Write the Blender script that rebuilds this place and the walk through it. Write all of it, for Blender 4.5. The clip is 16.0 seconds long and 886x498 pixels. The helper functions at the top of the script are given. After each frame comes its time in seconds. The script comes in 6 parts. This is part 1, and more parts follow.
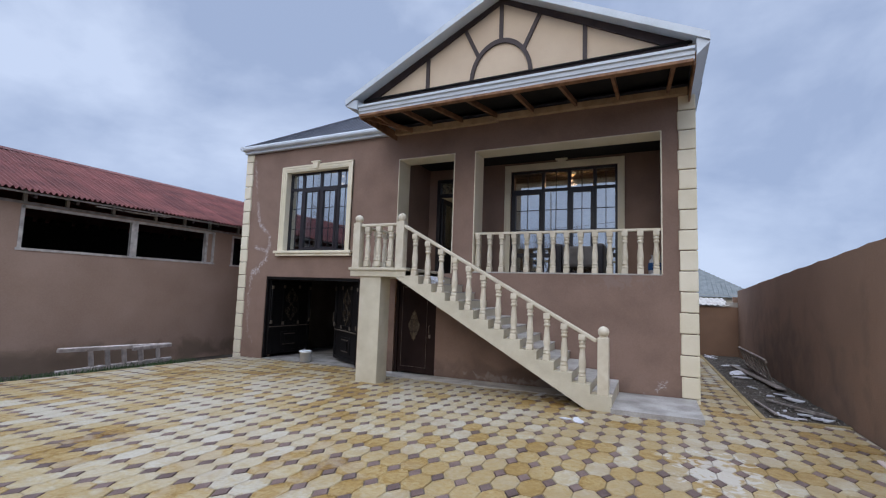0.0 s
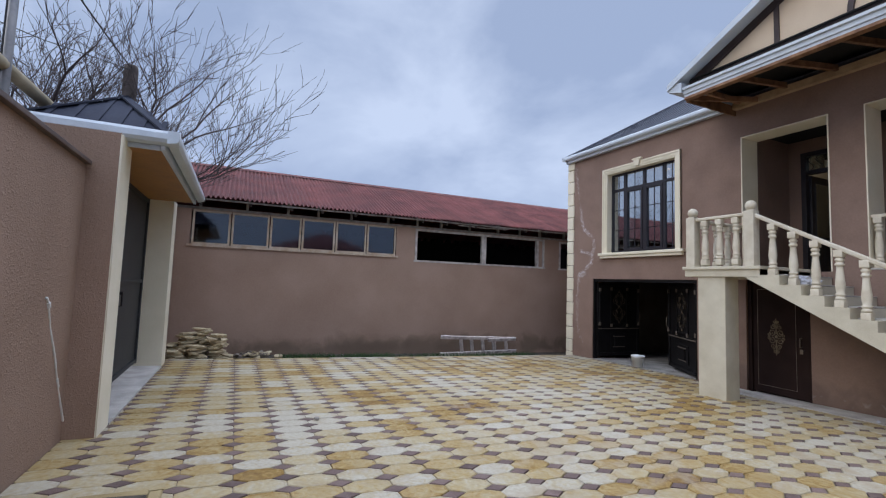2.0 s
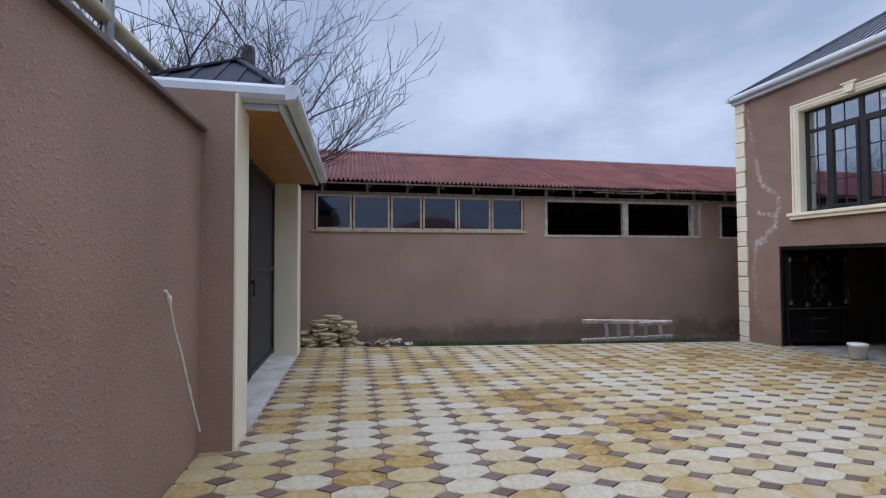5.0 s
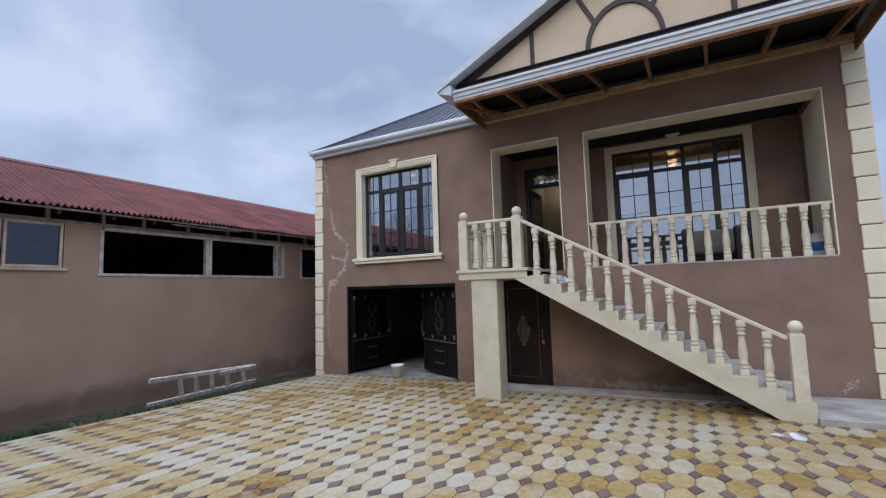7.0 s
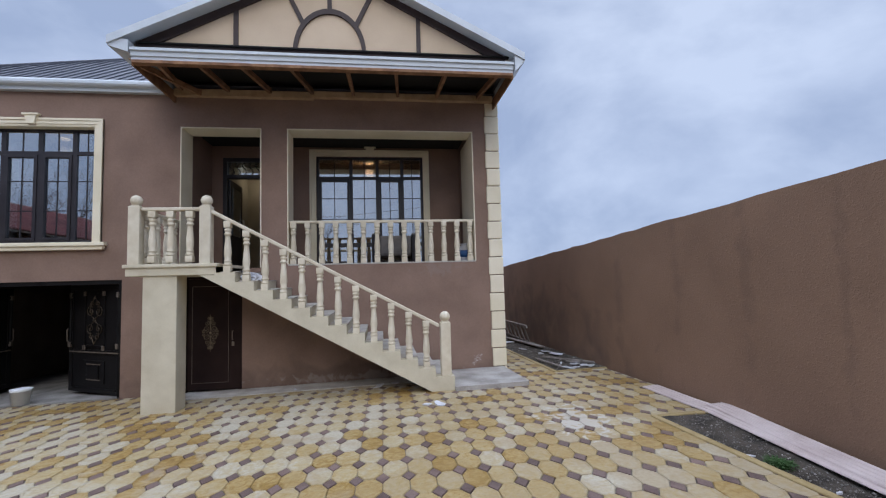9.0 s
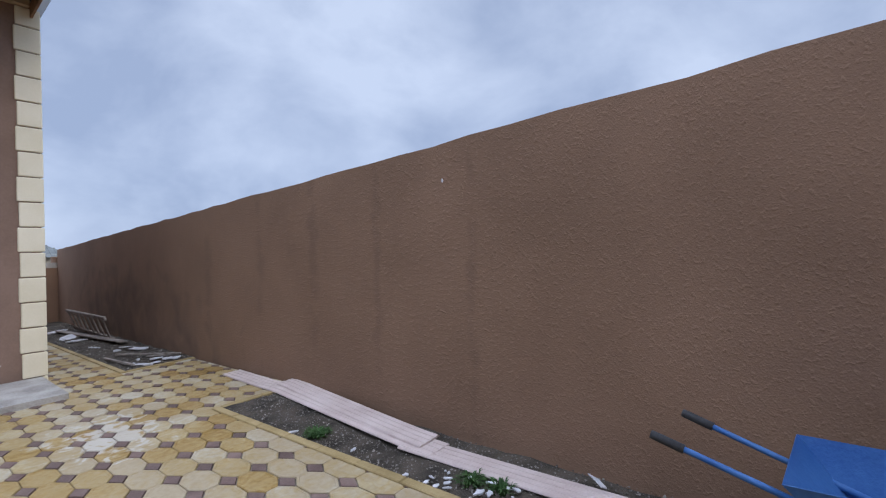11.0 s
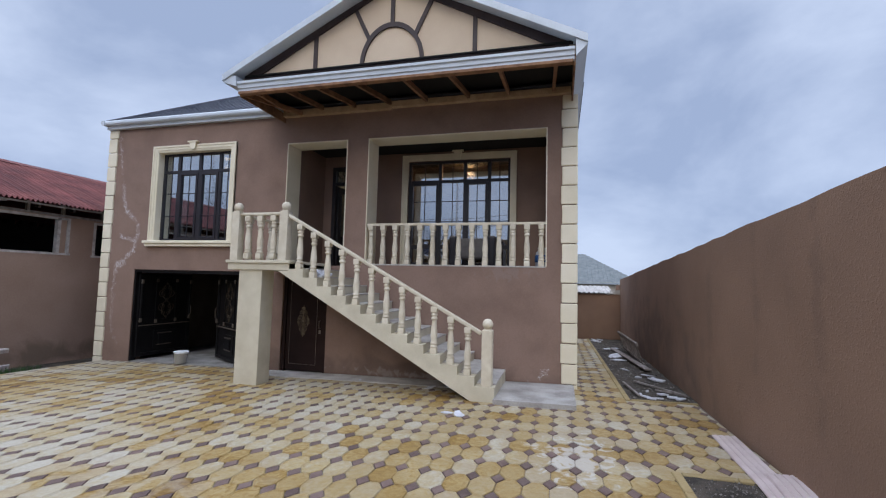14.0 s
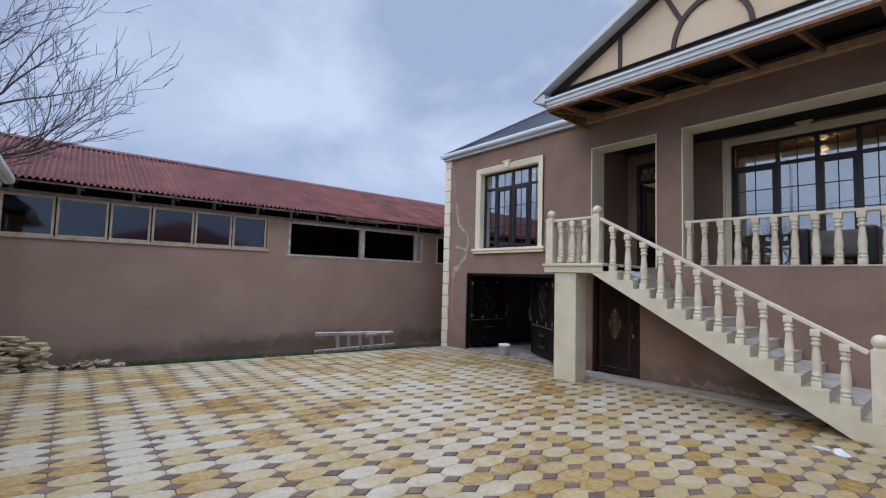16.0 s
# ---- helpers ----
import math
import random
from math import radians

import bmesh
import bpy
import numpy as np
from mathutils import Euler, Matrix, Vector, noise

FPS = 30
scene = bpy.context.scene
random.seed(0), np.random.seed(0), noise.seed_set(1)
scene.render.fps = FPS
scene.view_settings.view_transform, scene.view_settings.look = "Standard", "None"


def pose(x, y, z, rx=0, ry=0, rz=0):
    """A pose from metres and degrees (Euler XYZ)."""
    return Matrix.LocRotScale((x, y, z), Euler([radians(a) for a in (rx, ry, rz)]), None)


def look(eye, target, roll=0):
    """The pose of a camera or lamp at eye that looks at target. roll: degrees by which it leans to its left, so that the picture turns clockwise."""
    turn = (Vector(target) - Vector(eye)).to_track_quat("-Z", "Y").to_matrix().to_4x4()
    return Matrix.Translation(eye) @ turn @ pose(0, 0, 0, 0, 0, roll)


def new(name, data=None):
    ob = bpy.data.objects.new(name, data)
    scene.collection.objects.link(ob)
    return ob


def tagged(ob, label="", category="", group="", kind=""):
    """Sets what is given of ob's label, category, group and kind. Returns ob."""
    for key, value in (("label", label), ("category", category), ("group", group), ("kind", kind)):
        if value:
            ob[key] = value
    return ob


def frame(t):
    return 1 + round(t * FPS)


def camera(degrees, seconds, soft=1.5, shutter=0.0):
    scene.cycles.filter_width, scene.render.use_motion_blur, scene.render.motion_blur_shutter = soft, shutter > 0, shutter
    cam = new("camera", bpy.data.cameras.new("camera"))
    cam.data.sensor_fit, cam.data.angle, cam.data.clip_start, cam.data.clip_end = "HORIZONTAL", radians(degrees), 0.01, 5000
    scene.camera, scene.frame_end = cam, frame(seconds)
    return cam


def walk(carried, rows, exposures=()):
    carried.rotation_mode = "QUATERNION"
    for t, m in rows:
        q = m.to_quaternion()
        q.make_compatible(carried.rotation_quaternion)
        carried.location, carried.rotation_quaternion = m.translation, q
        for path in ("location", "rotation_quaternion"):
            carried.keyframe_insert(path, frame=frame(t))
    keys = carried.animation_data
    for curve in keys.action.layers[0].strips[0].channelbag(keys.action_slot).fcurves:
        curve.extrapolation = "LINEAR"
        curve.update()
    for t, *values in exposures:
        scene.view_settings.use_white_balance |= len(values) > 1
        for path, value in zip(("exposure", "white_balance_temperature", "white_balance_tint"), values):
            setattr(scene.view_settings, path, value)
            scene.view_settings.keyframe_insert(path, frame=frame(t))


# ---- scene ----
cam = camera(89.6, 16.0, 1.2)
PATH = [
    (0, (0.02, -0.244, 1.68), (-0.842, 1.551, 1.864), 2.0),
    (0.5, (-0.118, -0.339, 1.637), (-1.209, 1.326, 1.825), 1.4),
    (1, (-0.137, -0.374, 1.624), (-1.514, 1.064, 1.813), 1.3),
    (1.5, (-0.048, -0.396, 1.6), (-1.699, 0.718, 1.786), 1.8),
    (2, (-0.002, -0.356, 1.641), (-1.814, 0.477, 1.791), 2.0),
    (2.5, (-0.088, -0.365, 1.63), (-1.952, 0.351, 1.751), 1.6),
    (3, (-0.317, -0.441, 1.632), (-2.203, 0.219, 1.725), 1.3),
    (3.2, (-0.418, -0.49, 1.635), (-2.304, 0.169, 1.726), 1.1),
    (4.5, (-1.16, -0.56, 1.60), (-3.13, -0.215, 1.665), 0.2),
    (5.3, (-1.546, -0.491, 1.59), (-3.477, 0.028, 1.633), -1.1),
    (5.5, (-1.636, -0.477, 1.608), (-3.517, 0.2, 1.642), -1.3),
    (6, (-1.817, -0.323, 1.648), (-3.511, 0.74, 1.676), -1.4),
    (6.5, (-1.906, -0.151, 1.694), (-3.339, 1.242, 1.776), -1.6),
    (7, (-2.013, -0.182, 1.738), (-2.958, 1.571, 1.922), -1.7),
    (7.5, (-2.06, -0.193, 1.787), (-2.485, 1.747, 2.024), -2.3),
    (8, (-2.083, -0.195, 1.745), (-2.232, 1.787, 1.972), -1.5),
    (8.5, (-2.017, -0.186, 1.735), (-2.029, 1.806, 1.916), -1.1),
    (9, (-1.792, -0.182, 1.722), (-1.522, 1.795, 1.861), -1.6),
    (9.5, (-1.49, -0.226, 1.704), (-0.892, 1.679, 1.814), -2.3),
    (10, (-1.292, -0.21, 1.698), (-0.239, 1.489, 1.765), -3.1),
    (10.2, (-1.188, -0.169, 1.697), (0.036, 1.413, 1.745), -3.1),
    (10.7, (-0.93, -0.10, 1.685), (0.58, 1.21, 1.71), -2.4),
    (11.3, (-0.59, -0.05, 1.66), (0.97, 1.20, 1.655), -1.2),
    (12.3, (-0.018, 0.04, 1.636), (1.026, 1.746, 1.605), 0.3),
    (12.5, (0.079, 0.101, 1.666), (1.074, 1.835, 1.626), 0.3),
    (13, (0.241, 0.169, 1.735), (0.903, 2.056, 1.707), 0.2),
    (13.5, (0.364, 0.178, 1.801), (0.336, 2.177, 1.88), 1.0),
    (14, (0.378, 0.147, 1.78), (-0.13, 2.076, 1.925), 1.4),
    (14.5, (0.286, 0.077, 1.775), (-0.579, 1.872, 1.938), 1.9),
    (15, (0.165, -0.072, 1.762), (-0.973, 1.565, 1.922), 2.2),
    (15.5, (0.084, -0.226, 1.75), (-1.255, 1.253, 1.898), 1.8),
    (16, (0.044, -0.236, 1.745), (-1.491, 1.04, 1.872), 1.6),
]
walk(cam, [(t, look(eye, target, roll)) for t, eye, target, roll in PATH])

# ---- world, sun, exposure ----
world = bpy.data.worlds.new("overcast")
scene.world = world
world.use_nodes = True
wn, wl = world.node_tree.nodes, world.node_tree.links
wn.clear()
SUN_ELEV, SUN_ROT = radians(31), radians(180)


def wnode(kind, **kw):
    n = wn.new(kind)
    for k, v in kw.items():
        n.inputs[k].default_value = v
    return n


w_out, w_bg = wn.new("ShaderNodeOutputWorld"), wn.new("ShaderNodeBackground")
w_sky = wn.new("ShaderNodeTexSky")
w_sky.sky_type, w_sky.sun_disc, w_sky.sun_elevation, w_sky.sun_rotation = "NISHITA", False, SUN_ELEV, SUN_ROT
w_tc, w_sep = wn.new("ShaderNodeTexCoord"), wn.new("ShaderNodeSeparateXYZ")
w_map = wn.new("ShaderNodeMapping")
w_map.inputs["Scale"].default_value = (1.0, 1.0, 1.7)
w_map.inputs["Location"].default_value = (0.0, 0.35, 0.6)
w_n1 = wnode("ShaderNodeTexNoise", Scale=2.3, Detail=7.0, Roughness=0.54, Distortion=0.25)
w_cloud = wn.new("ShaderNodeValToRGB")
w_cloud.color_ramp.elements[0].position, w_cloud.color_ramp.elements[0].color = 0.38, (0.342, 0.438, 0.665, 1)
w_cloud.color_ramp.elements[1].position, w_cloud.color_ramp.elements[1].color = 0.65, (0.575, 0.685, 0.925, 1)
w_elev = wn.new("ShaderNodeValToRGB")
w_elev.color_ramp.elements[0].position, w_elev.color_ramp.elements[0].color = 0.0, (1.05, 1.05, 1.05, 1)
w_elev.color_ramp.elements[1].position, w_elev.color_ramp.elements[1].color = 1.0, (5.2, 4.8, 4.3, 1)
e_mid = w_elev.color_ramp.elements.new(0.56)
e_mid.color = (1.1, 1.08, 1.05, 1)
e_high = w_elev.color_ramp.elements.new(0.72)
e_high.color = (4.6, 4.3, 3.9, 1)
w_mul = wn.new("ShaderNodeMixRGB")
w_mul.blend_type, w_mul.inputs["Fac"].default_value = "MULTIPLY", 1.0
w_scale = wn.new("ShaderNodeMixRGB")
w_scale.blend_type, w_scale.inputs["Fac"].default_value, w_scale.inputs["Color2"].default_value = "MULTIPLY", 1.0, (0.07, 0.07, 0.07, 1)
w_mix = wn.new("ShaderNodeMixRGB")
w_mix.inputs["Fac"].default_value = 0.93
wl.new(w_tc.outputs["Generated"], w_map.inputs["Vector"])
wl.new(w_map.outputs["Vector"], w_n1.inputs["Vector"])
wl.new(w_n1.outputs["Fac"], w_cloud.inputs["Fac"])
wl.new(w_tc.outputs["Generated"], w_sep.inputs["Vector"])
wl.new(w_sep.outputs["Z"], w_elev.inputs["Fac"])
wl.new(w_cloud.outputs["Color"], w_mul.inputs["Color1"])
wl.new(w_elev.outputs["Color"], w_mul.inputs["Color2"])
wl.new(w_sky.outputs["Color"], w_scale.inputs["Color1"])
wl.new(w_scale.outputs["Color"], w_mix.inputs["Color1"])
wl.new(w_mul.outputs["Color"], w_mix.inputs["Color2"])
wl.new(w_mix.outputs["Color"], w_bg.inputs["Color"])
w_bg.inputs["Strength"].default_value = 1.0
wl.new(w_bg.outputs["Background"], w_out.inputs["Surface"])
sun = new("sun", bpy.data.lights.new("sun", "SUN"))
sun.data.energy, sun.data.angle, sun.data.color = 0.78, radians(26), (1.0, 0.97, 0.93)
sun.matrix_world = pose(0, 0, 30, 59, 0, 0)


# ---- materials ----
def mat(name, c1, c2, scale=3.0, fine=60.0, rough=0.85, bump=0.15, bump_scale=80.0, metal=0.0, spec=0.4, random=0.0, island=False, blotch=0.0):
    """A surface with colour variation at two scales, fine relief and uneven gloss."""
    m = bpy.data.materials.new(name)
    m.use_nodes = True
    n, l = m.node_tree.nodes, m.node_tree.links
    b = n["Principled BSDF"]
    pos = n.new("ShaderNodeNewGeometry")
    big, small = n.new("ShaderNodeTexNoise"), n.new("ShaderNodeTexNoise")
    big.inputs["Scale"].default_value, big.inputs["Detail"].default_value = scale, 5.0
    small.inputs["Scale"].default_value, small.inputs["Detail"].default_value = fine, 3.0
    for t in (big, small):
        l.new(pos.outputs["Position"], t.inputs["Vector"])
    add = n.new("ShaderNodeMath")
    add.operation = "MULTIPLY_ADD"
    l.new(small.outputs["Fac"], add.inputs[0])
    add.inputs[1].default_value = 0.35
    l.new(big.outputs["Fac"], add.inputs[2])
    ramp = n.new("ShaderNodeValToRGB")
    ramp.color_ramp.elements[0].position, ramp.color_ramp.elements[0].color = 0.48, (*c1, 1)
    ramp.color_ramp.elements[1].position, ramp.color_ramp.elements[1].color = 0.86, (*c2, 1)
    l.new(add.outputs[0], ramp.inputs["Fac"])
    colour = ramp.outputs["Color"]
    if random:
        hsv = n.new("ShaderNodeHueSaturation")
        src = n.new("ShaderNodeNewGeometry").outputs["Random Per Island"] if island else n.new("ShaderNodeObjectInfo").outputs["Random"]
        rng = n.new("ShaderNodeMapRange")
        rng.inputs["To Min"].default_value, rng.inputs["To Max"].default_value = 1 - random, 1 + random
        l.new(src, rng.inputs["Value"])
        l.new(rng.outputs["Result"], hsv.inputs["Value"])
        l.new(colour, hsv.inputs["Color"])
        colour = hsv.outputs["Color"]
    l.new(colour, b.inputs["Base Color"])
    gloss = n.new("ShaderNodeMapRange")
    gloss.inputs["To Min"].default_value, gloss.inputs["To Max"].default_value = max(rough - 0.12, 0.02), min(rough + 0.1, 1)
    l.new(big.outputs["Fac"], gloss.inputs["Value"])
    l.new(gloss.outputs["Result"], b.inputs["Roughness"])
    b.inputs["Metallic"].default_value, b.inputs["Specular IOR Level"].default_value = metal, spec
    if bump:
        rel = n.new("ShaderNodeTexNoise")
        rel.inputs["Scale"].default_value, rel.inputs["Detail"].default_value = bump_scale, 4.0
        l.new(pos.outputs["Position"], rel.inputs["Vector"])
        height = rel.outputs["Fac"]
        if blotch:
            blob, br, bm_ = n.new("ShaderNodeTexNoise"), n.new("ShaderNodeMapRange"), n.new("ShaderNodeMath")
            blob.inputs["Scale"].default_value, blob.inputs["Detail"].default_value = 30.0, 2.0
            l.new(pos.outputs["Position"], blob.inputs["Vector"])
            br.inputs["From Min"].default_value, br.inputs["From Max"].default_value = 0.56, 0.66
            l.new(blob.outputs["Fac"], br.inputs["Value"])
            bm_.operation = "MULTIPLY_ADD"
            l.new(br.outputs["Result"], bm_.inputs[0])
            bm_.inputs[1].default_value = blotch
            l.new(rel.outputs["Fac"], bm_.inputs[2])
            height = bm_.outputs[0]
        bp = n.new("ShaderNodeBump")
        bp.inputs["Strength"].default_value, bp.inputs["Distance"].default_value = bump, 0.02
        l.new(height, bp.inputs["Height"])
        l.new(bp.outputs["Normal"], b.inputs["Normal"])
    return m


def add_stain(m, centre, size, colour, wob=0.35, amount=0.8, scale=4.0, lo=0.5, hi=0.62):
    """A ragged stain of its own shape round a place on a surface (world metres)."""
    n, l = m.node_tree.nodes, m.node_tree.links
    b = n["Principled BSDF"]
    old = b.inputs["Base Color"].links[0].from_socket
    pos, mp, ln = n.new("ShaderNodeNewGeometry"), n.new("ShaderNodeMapping"), n.new("ShaderNodeVectorMath")
    mp.vector_type = "POINT"
    mp.inputs["Location"].default_value = [-c / s for c, s in zip(centre, size)]
    mp.inputs["Scale"].default_value = [1 / s for s in size]
    l.new(pos.outputs["Position"], mp.inputs["Vector"])
    ln.operation = "LENGTH"
    l.new(mp.outputs["Vector"], ln.inputs[0])
    nz = n.new("ShaderNodeTexNoise")
    nz.inputs["Scale"].default_value, nz.inputs["Detail"].default_value, nz.inputs["Distortion"].default_value = scale, 7.0, 0.8
    l.new(pos.outputs["Position"], nz.inputs["Vector"])
    fall = n.new("ShaderNodeMath")
    fall.operation = "MULTIPLY_ADD"
    l.new(ln.outputs["Value"], fall.inputs[0])
    fall.inputs[1].default_value = -wob
    l.new(nz.outputs["Fac"], fall.inputs[2])
    rg = n.new("ShaderNodeMapRange")
    rg.inputs["From Min"].default_value, rg.inputs["From Max"].default_value, rg.inputs["To Max"].default_value = lo - wob, hi - wob, amount
    l.new(fall.outputs[0], rg.inputs["Value"])
    mx = n.new("ShaderNodeMixRGB")
    l.new(rg.outputs["Result"], mx.inputs["Fac"])
    l.new(old, mx.inputs["Color1"])
    mx.inputs["Color2"].default_value = (*colour, 1)
    l.new(mx.outputs["Color"], b.inputs["Base Color"])
    return m


def add_vein(m, a, b, width, colour, amount):
    """A thin ragged salt vein between two places on a surface (world metres)."""
    n, l = m.node_tree.nodes, m.node_tree.links
    bs = n["Principled BSDF"]
    old = bs.inputs["Base Color"].links[0].from_socket
    a, b = Vector(a), Vector(b)
    d = b - a

    def node(kind, op=None, **kw):
        t = n.new(kind)
        if op:
            t.operation = op
        for k, v in kw.items():
            t.inputs[k].default_value = v
        return t
    pos, nz = node("ShaderNodeNewGeometry"), node("ShaderNodeTexNoise", Scale=9.0, Detail=5.0, Roughness=0.7)
    l.new(pos.outputs["Position"], nz.inputs["Vector"])
    sub, sc, warp = node("ShaderNodeVectorMath", "SUBTRACT"), node("ShaderNodeVectorMath", "SCALE"), node("ShaderNodeVectorMath", "ADD")
    sub.inputs[1].default_value = (0.5, 0.5, 0.5)
    sc.inputs["Scale"].default_value = 0.30
    l.new(nz.outputs["Color"], sub.inputs[0])
    l.new(sub.outputs[0], sc.inputs[0])
    l.new(pos.outputs["Position"], warp.inputs[0])
    l.new(sc.outputs[0], warp.inputs[1])
    rel, dot, cl = node("ShaderNodeVectorMath", "SUBTRACT"), node("ShaderNodeVectorMath", "DOT_PRODUCT"), node("ShaderNodeClamp")
    rel.inputs[1].default_value = a
    dot.inputs[1].default_value = d / d.length_squared
    l.new(warp.outputs[0], rel.inputs[0])
    l.new(rel.outputs[0], dot.inputs[0])
    l.new(dot.outputs["Value"], cl.inputs["Value"])
    along, dist = node("ShaderNodeVectorMath", "SCALE"), node("ShaderNodeVectorMath", "DISTANCE")
    along.inputs[0].default_value = d
    l.new(cl.outputs["Result"], along.inputs["Scale"])
    l.new(rel.outputs[0], dist.inputs[0])
    l.new(along.outputs[0], dist.inputs[1])
    fine, mul = node("ShaderNodeTexNoise", Scale=38.0, Detail=4.0, Roughness=0.7), node("ShaderNodeMath", "MULTIPLY")
    l.new(pos.outputs["Position"], fine.inputs["Vector"])
    edge = node("ShaderNodeMapRange")
    edge.inputs["From Min"].default_value, edge.inputs["From Max"].default_value = width, 0.0
    edge.inputs["To Max"].default_value = amount * 2.2
    l.new(dist.outputs["Value"], edge.inputs["Value"])
    grain = node("ShaderNodeMapRange")
    grain.inputs["From Min"].default_value, grain.inputs["From Max"].default_value = 0.46, 0.66
    l.new(fine.outputs["Fac"], grain.inputs["Value"])
    l.new(edge.outputs["Result"], mul.inputs[0])
    l.new(grain.outputs["Result"], mul.inputs[1])
    mul.use_clamp = True
    mx = n.new("ShaderNodeMixRGB")
    l.new(mul.outputs[0], mx.inputs["Fac"])
    l.new(old, mx.inputs["Color1"])
    mx.inputs["Color2"].default_value = (*colour, 1)
    l.new(mx.outputs["Color"], bs.inputs["Base Color"])


def glass(name, tint, gloss):
    m = bpy.data.materials.new(name)
    m.use_nodes = True
    n, l = m.node_tree.nodes, m.node_tree.links
    n.remove(n["Principled BSDF"])
    tr, gl, lw, pw, rg, mx = (n.new(k) for k in ("ShaderNodeBsdfTransparent", "ShaderNodeBsdfGlossy", "ShaderNodeLayerWeight", "ShaderNodeMath", "ShaderNodeMapRange", "ShaderNodeMixShader"))
    tr.inputs["Color"].default_value = (*tint, 1)
    gl.inputs["Roughness"].default_value = 0.015
    gl.inputs["Color"].default_value = (0.92, 0.96, 1, 1)
    pw.operation = "POWER"
    pw.inputs[1].default_value = 4.0
    l.new(lw.outputs["Facing"], pw.inputs[0])
    l.new(pw.outputs[0], rg.inputs["Value"])
    rg.inputs["To Min"].default_value, rg.inputs["To Max"].default_value = gloss, 0.9
    l.new(rg.outputs["Result"], mx.inputs["Fac"])
    l.new(tr.outputs[0], mx.inputs[1])
    l.new(gl.outputs[0], mx.inputs[2])
    l.new(mx.outputs[0], n["Material Output"].inputs["Surface"])
    return m


def glow(name, colour, strength):
    m = bpy.data.materials.new(name)
    m.use_nodes = True
    b = m.node_tree.nodes["Principled BSDF"]
    b.inputs["Base Color"].default_value = (*colour, 1)
    b.inputs["Emission Color"].default_value, b.inputs["Emission Strength"].default_value = (*colour, 1), strength
    return m


STUCCO = mat("stucco_brown", (0.25, 0.162, 0.114), (0.325, 0.216, 0.158), 1.2, 45, 0.85, 0.34, 110, blotch=0.9)
STUCCO_H = mat("stucco_house", (0.203, 0.131, 0.099), (0.268, 0.178, 0.139), 1.4, 40, 0.9, 0.36, 120)
STUCCO_R = mat("stucco_knocked", (0.212, 0.128, 0.083), (0.272, 0.167, 0.111), 0.9, 45, 0.85, 0.24, 80, blotch=1.1)
STUCCO_S = mat("stucco_shed", (0.315, 0.206, 0.150), (0.395, 0.268, 0.203), 0.8, 30, 0.92, 0.3, 110)
CREAM = mat("cream_paint", (0.70, 0.63, 0.47), (0.78, 0.71, 0.56), 2.0, 50, 0.75, 0.12, 150)
CREAM_ST = mat("cream_stair", (0.50, 0.445, 0.33), (0.61, 0.555, 0.43), 3.0, 70, 0.8, 0.18, 120)
CREAM_W = mat("cream_baluster", (0.55, 0.48, 0.36), (0.66, 0.60, 0.48), 6.0, 90, 0.7, 0.12, 140, random=0.05)
CONC = mat("concrete", (0.33, 0.30, 0.27), (0.52, 0.49, 0.45), 3.5, 60, 0.9, 0.3, 90)
BEIGE = mat("gable_panel", (0.60, 0.46, 0.325), (0.68, 0.54, 0.39), 1.5, 70, 0.8, 0.1, 200)
DARKWOOD = mat("gable_strip", (0.035, 0.022, 0.022), (0.06, 0.04, 0.038), 4, 60, 0.6, 0.1, 90)
WHITE_METAL = mat("white_metal", (0.50, 0.55, 0.60), (0.60, 0.65, 0.70), 2.0, 40, 0.45, 0.04, 40, spec=0.5)
ROOF = mat("roof_metal", (0.055, 0.060, 0.078), (0.085, 0.09, 0.112), 1.5, 40, 0.6, 0.1, 60, spec=0.25)
ROOF_G = mat("gate_roof_metal", (0.030, 0.033, 0.046), (0.050, 0.054, 0.072), 1.5, 40, 0.85, 0.1, 60, spec=0.05)
RAFTER = mat("rafter_wood", (0.13, 0.062, 0.032), (0.26, 0.14, 0.075), 6, 40, 0.8, 0.25, 60, random=0.25)
PLANK = mat("raw_plank", (0.33, 0.22, 0.13), (0.48, 0.34, 0.21), 5, 50, 0.8, 0.2, 60)
SOFFIT = mat("soffit_wood", (0.30, 0.135, 0.035), (0.42, 0.21, 0.07), 3, 30, 0.5, 0.1, 50)
# Near-black: shade of unlit interiors and the roof void put into the colour.
SHADE_BLACK = mat("shade_black", (0.008, 0.0075, 0.0075), (0.015, 0.014, 0.014), 2, 30, 0.95, 0.1, 60)
FRAME = mat("dark_frame", (0.016, 0.014, 0.018), (0.026, 0.023, 0.028), 3, 60, 0.4, 0.03, 60)
DOOR = mat("dark_steel_door", (0.006, 0.0055, 0.006), (0.011, 0.010, 0.0105), 3, 60, 0.42, 0.05, 80, spec=0.16)
DOOR_B = mat("brown_steel_door", (0.018, 0.009, 0.008), (0.028, 0.016, 0.014), 3, 60, 0.55, 0.05, 80, spec=0.12)
GOLD = mat("gilded_iron", (0.22, 0.165, 0.10), (0.36, 0.29, 0.20), 9, 80, 0.5, 0.1, 90, metal=0.3)
IRON = mat("wrought_iron", (0.035, 0.026, 0.018), (0.085, 0.062, 0.04), 9, 80, 0.45, 0.1, 90, metal=0.5)
COPPER = mat("bronze_cap", (0.14, 0.11, 0.09), (0.24, 0.20, 0.165), 9, 80, 0.4, 0.05, 90, metal=0.5)
GATE = mat("gate_steel", (0.022, 0.023, 0.025), (0.040, 0.041, 0.043), 2, 50, 0.55, 0.08, 40)
GLASS = glass("window_glass", (0.62, 0.66, 0.68), 0.38)
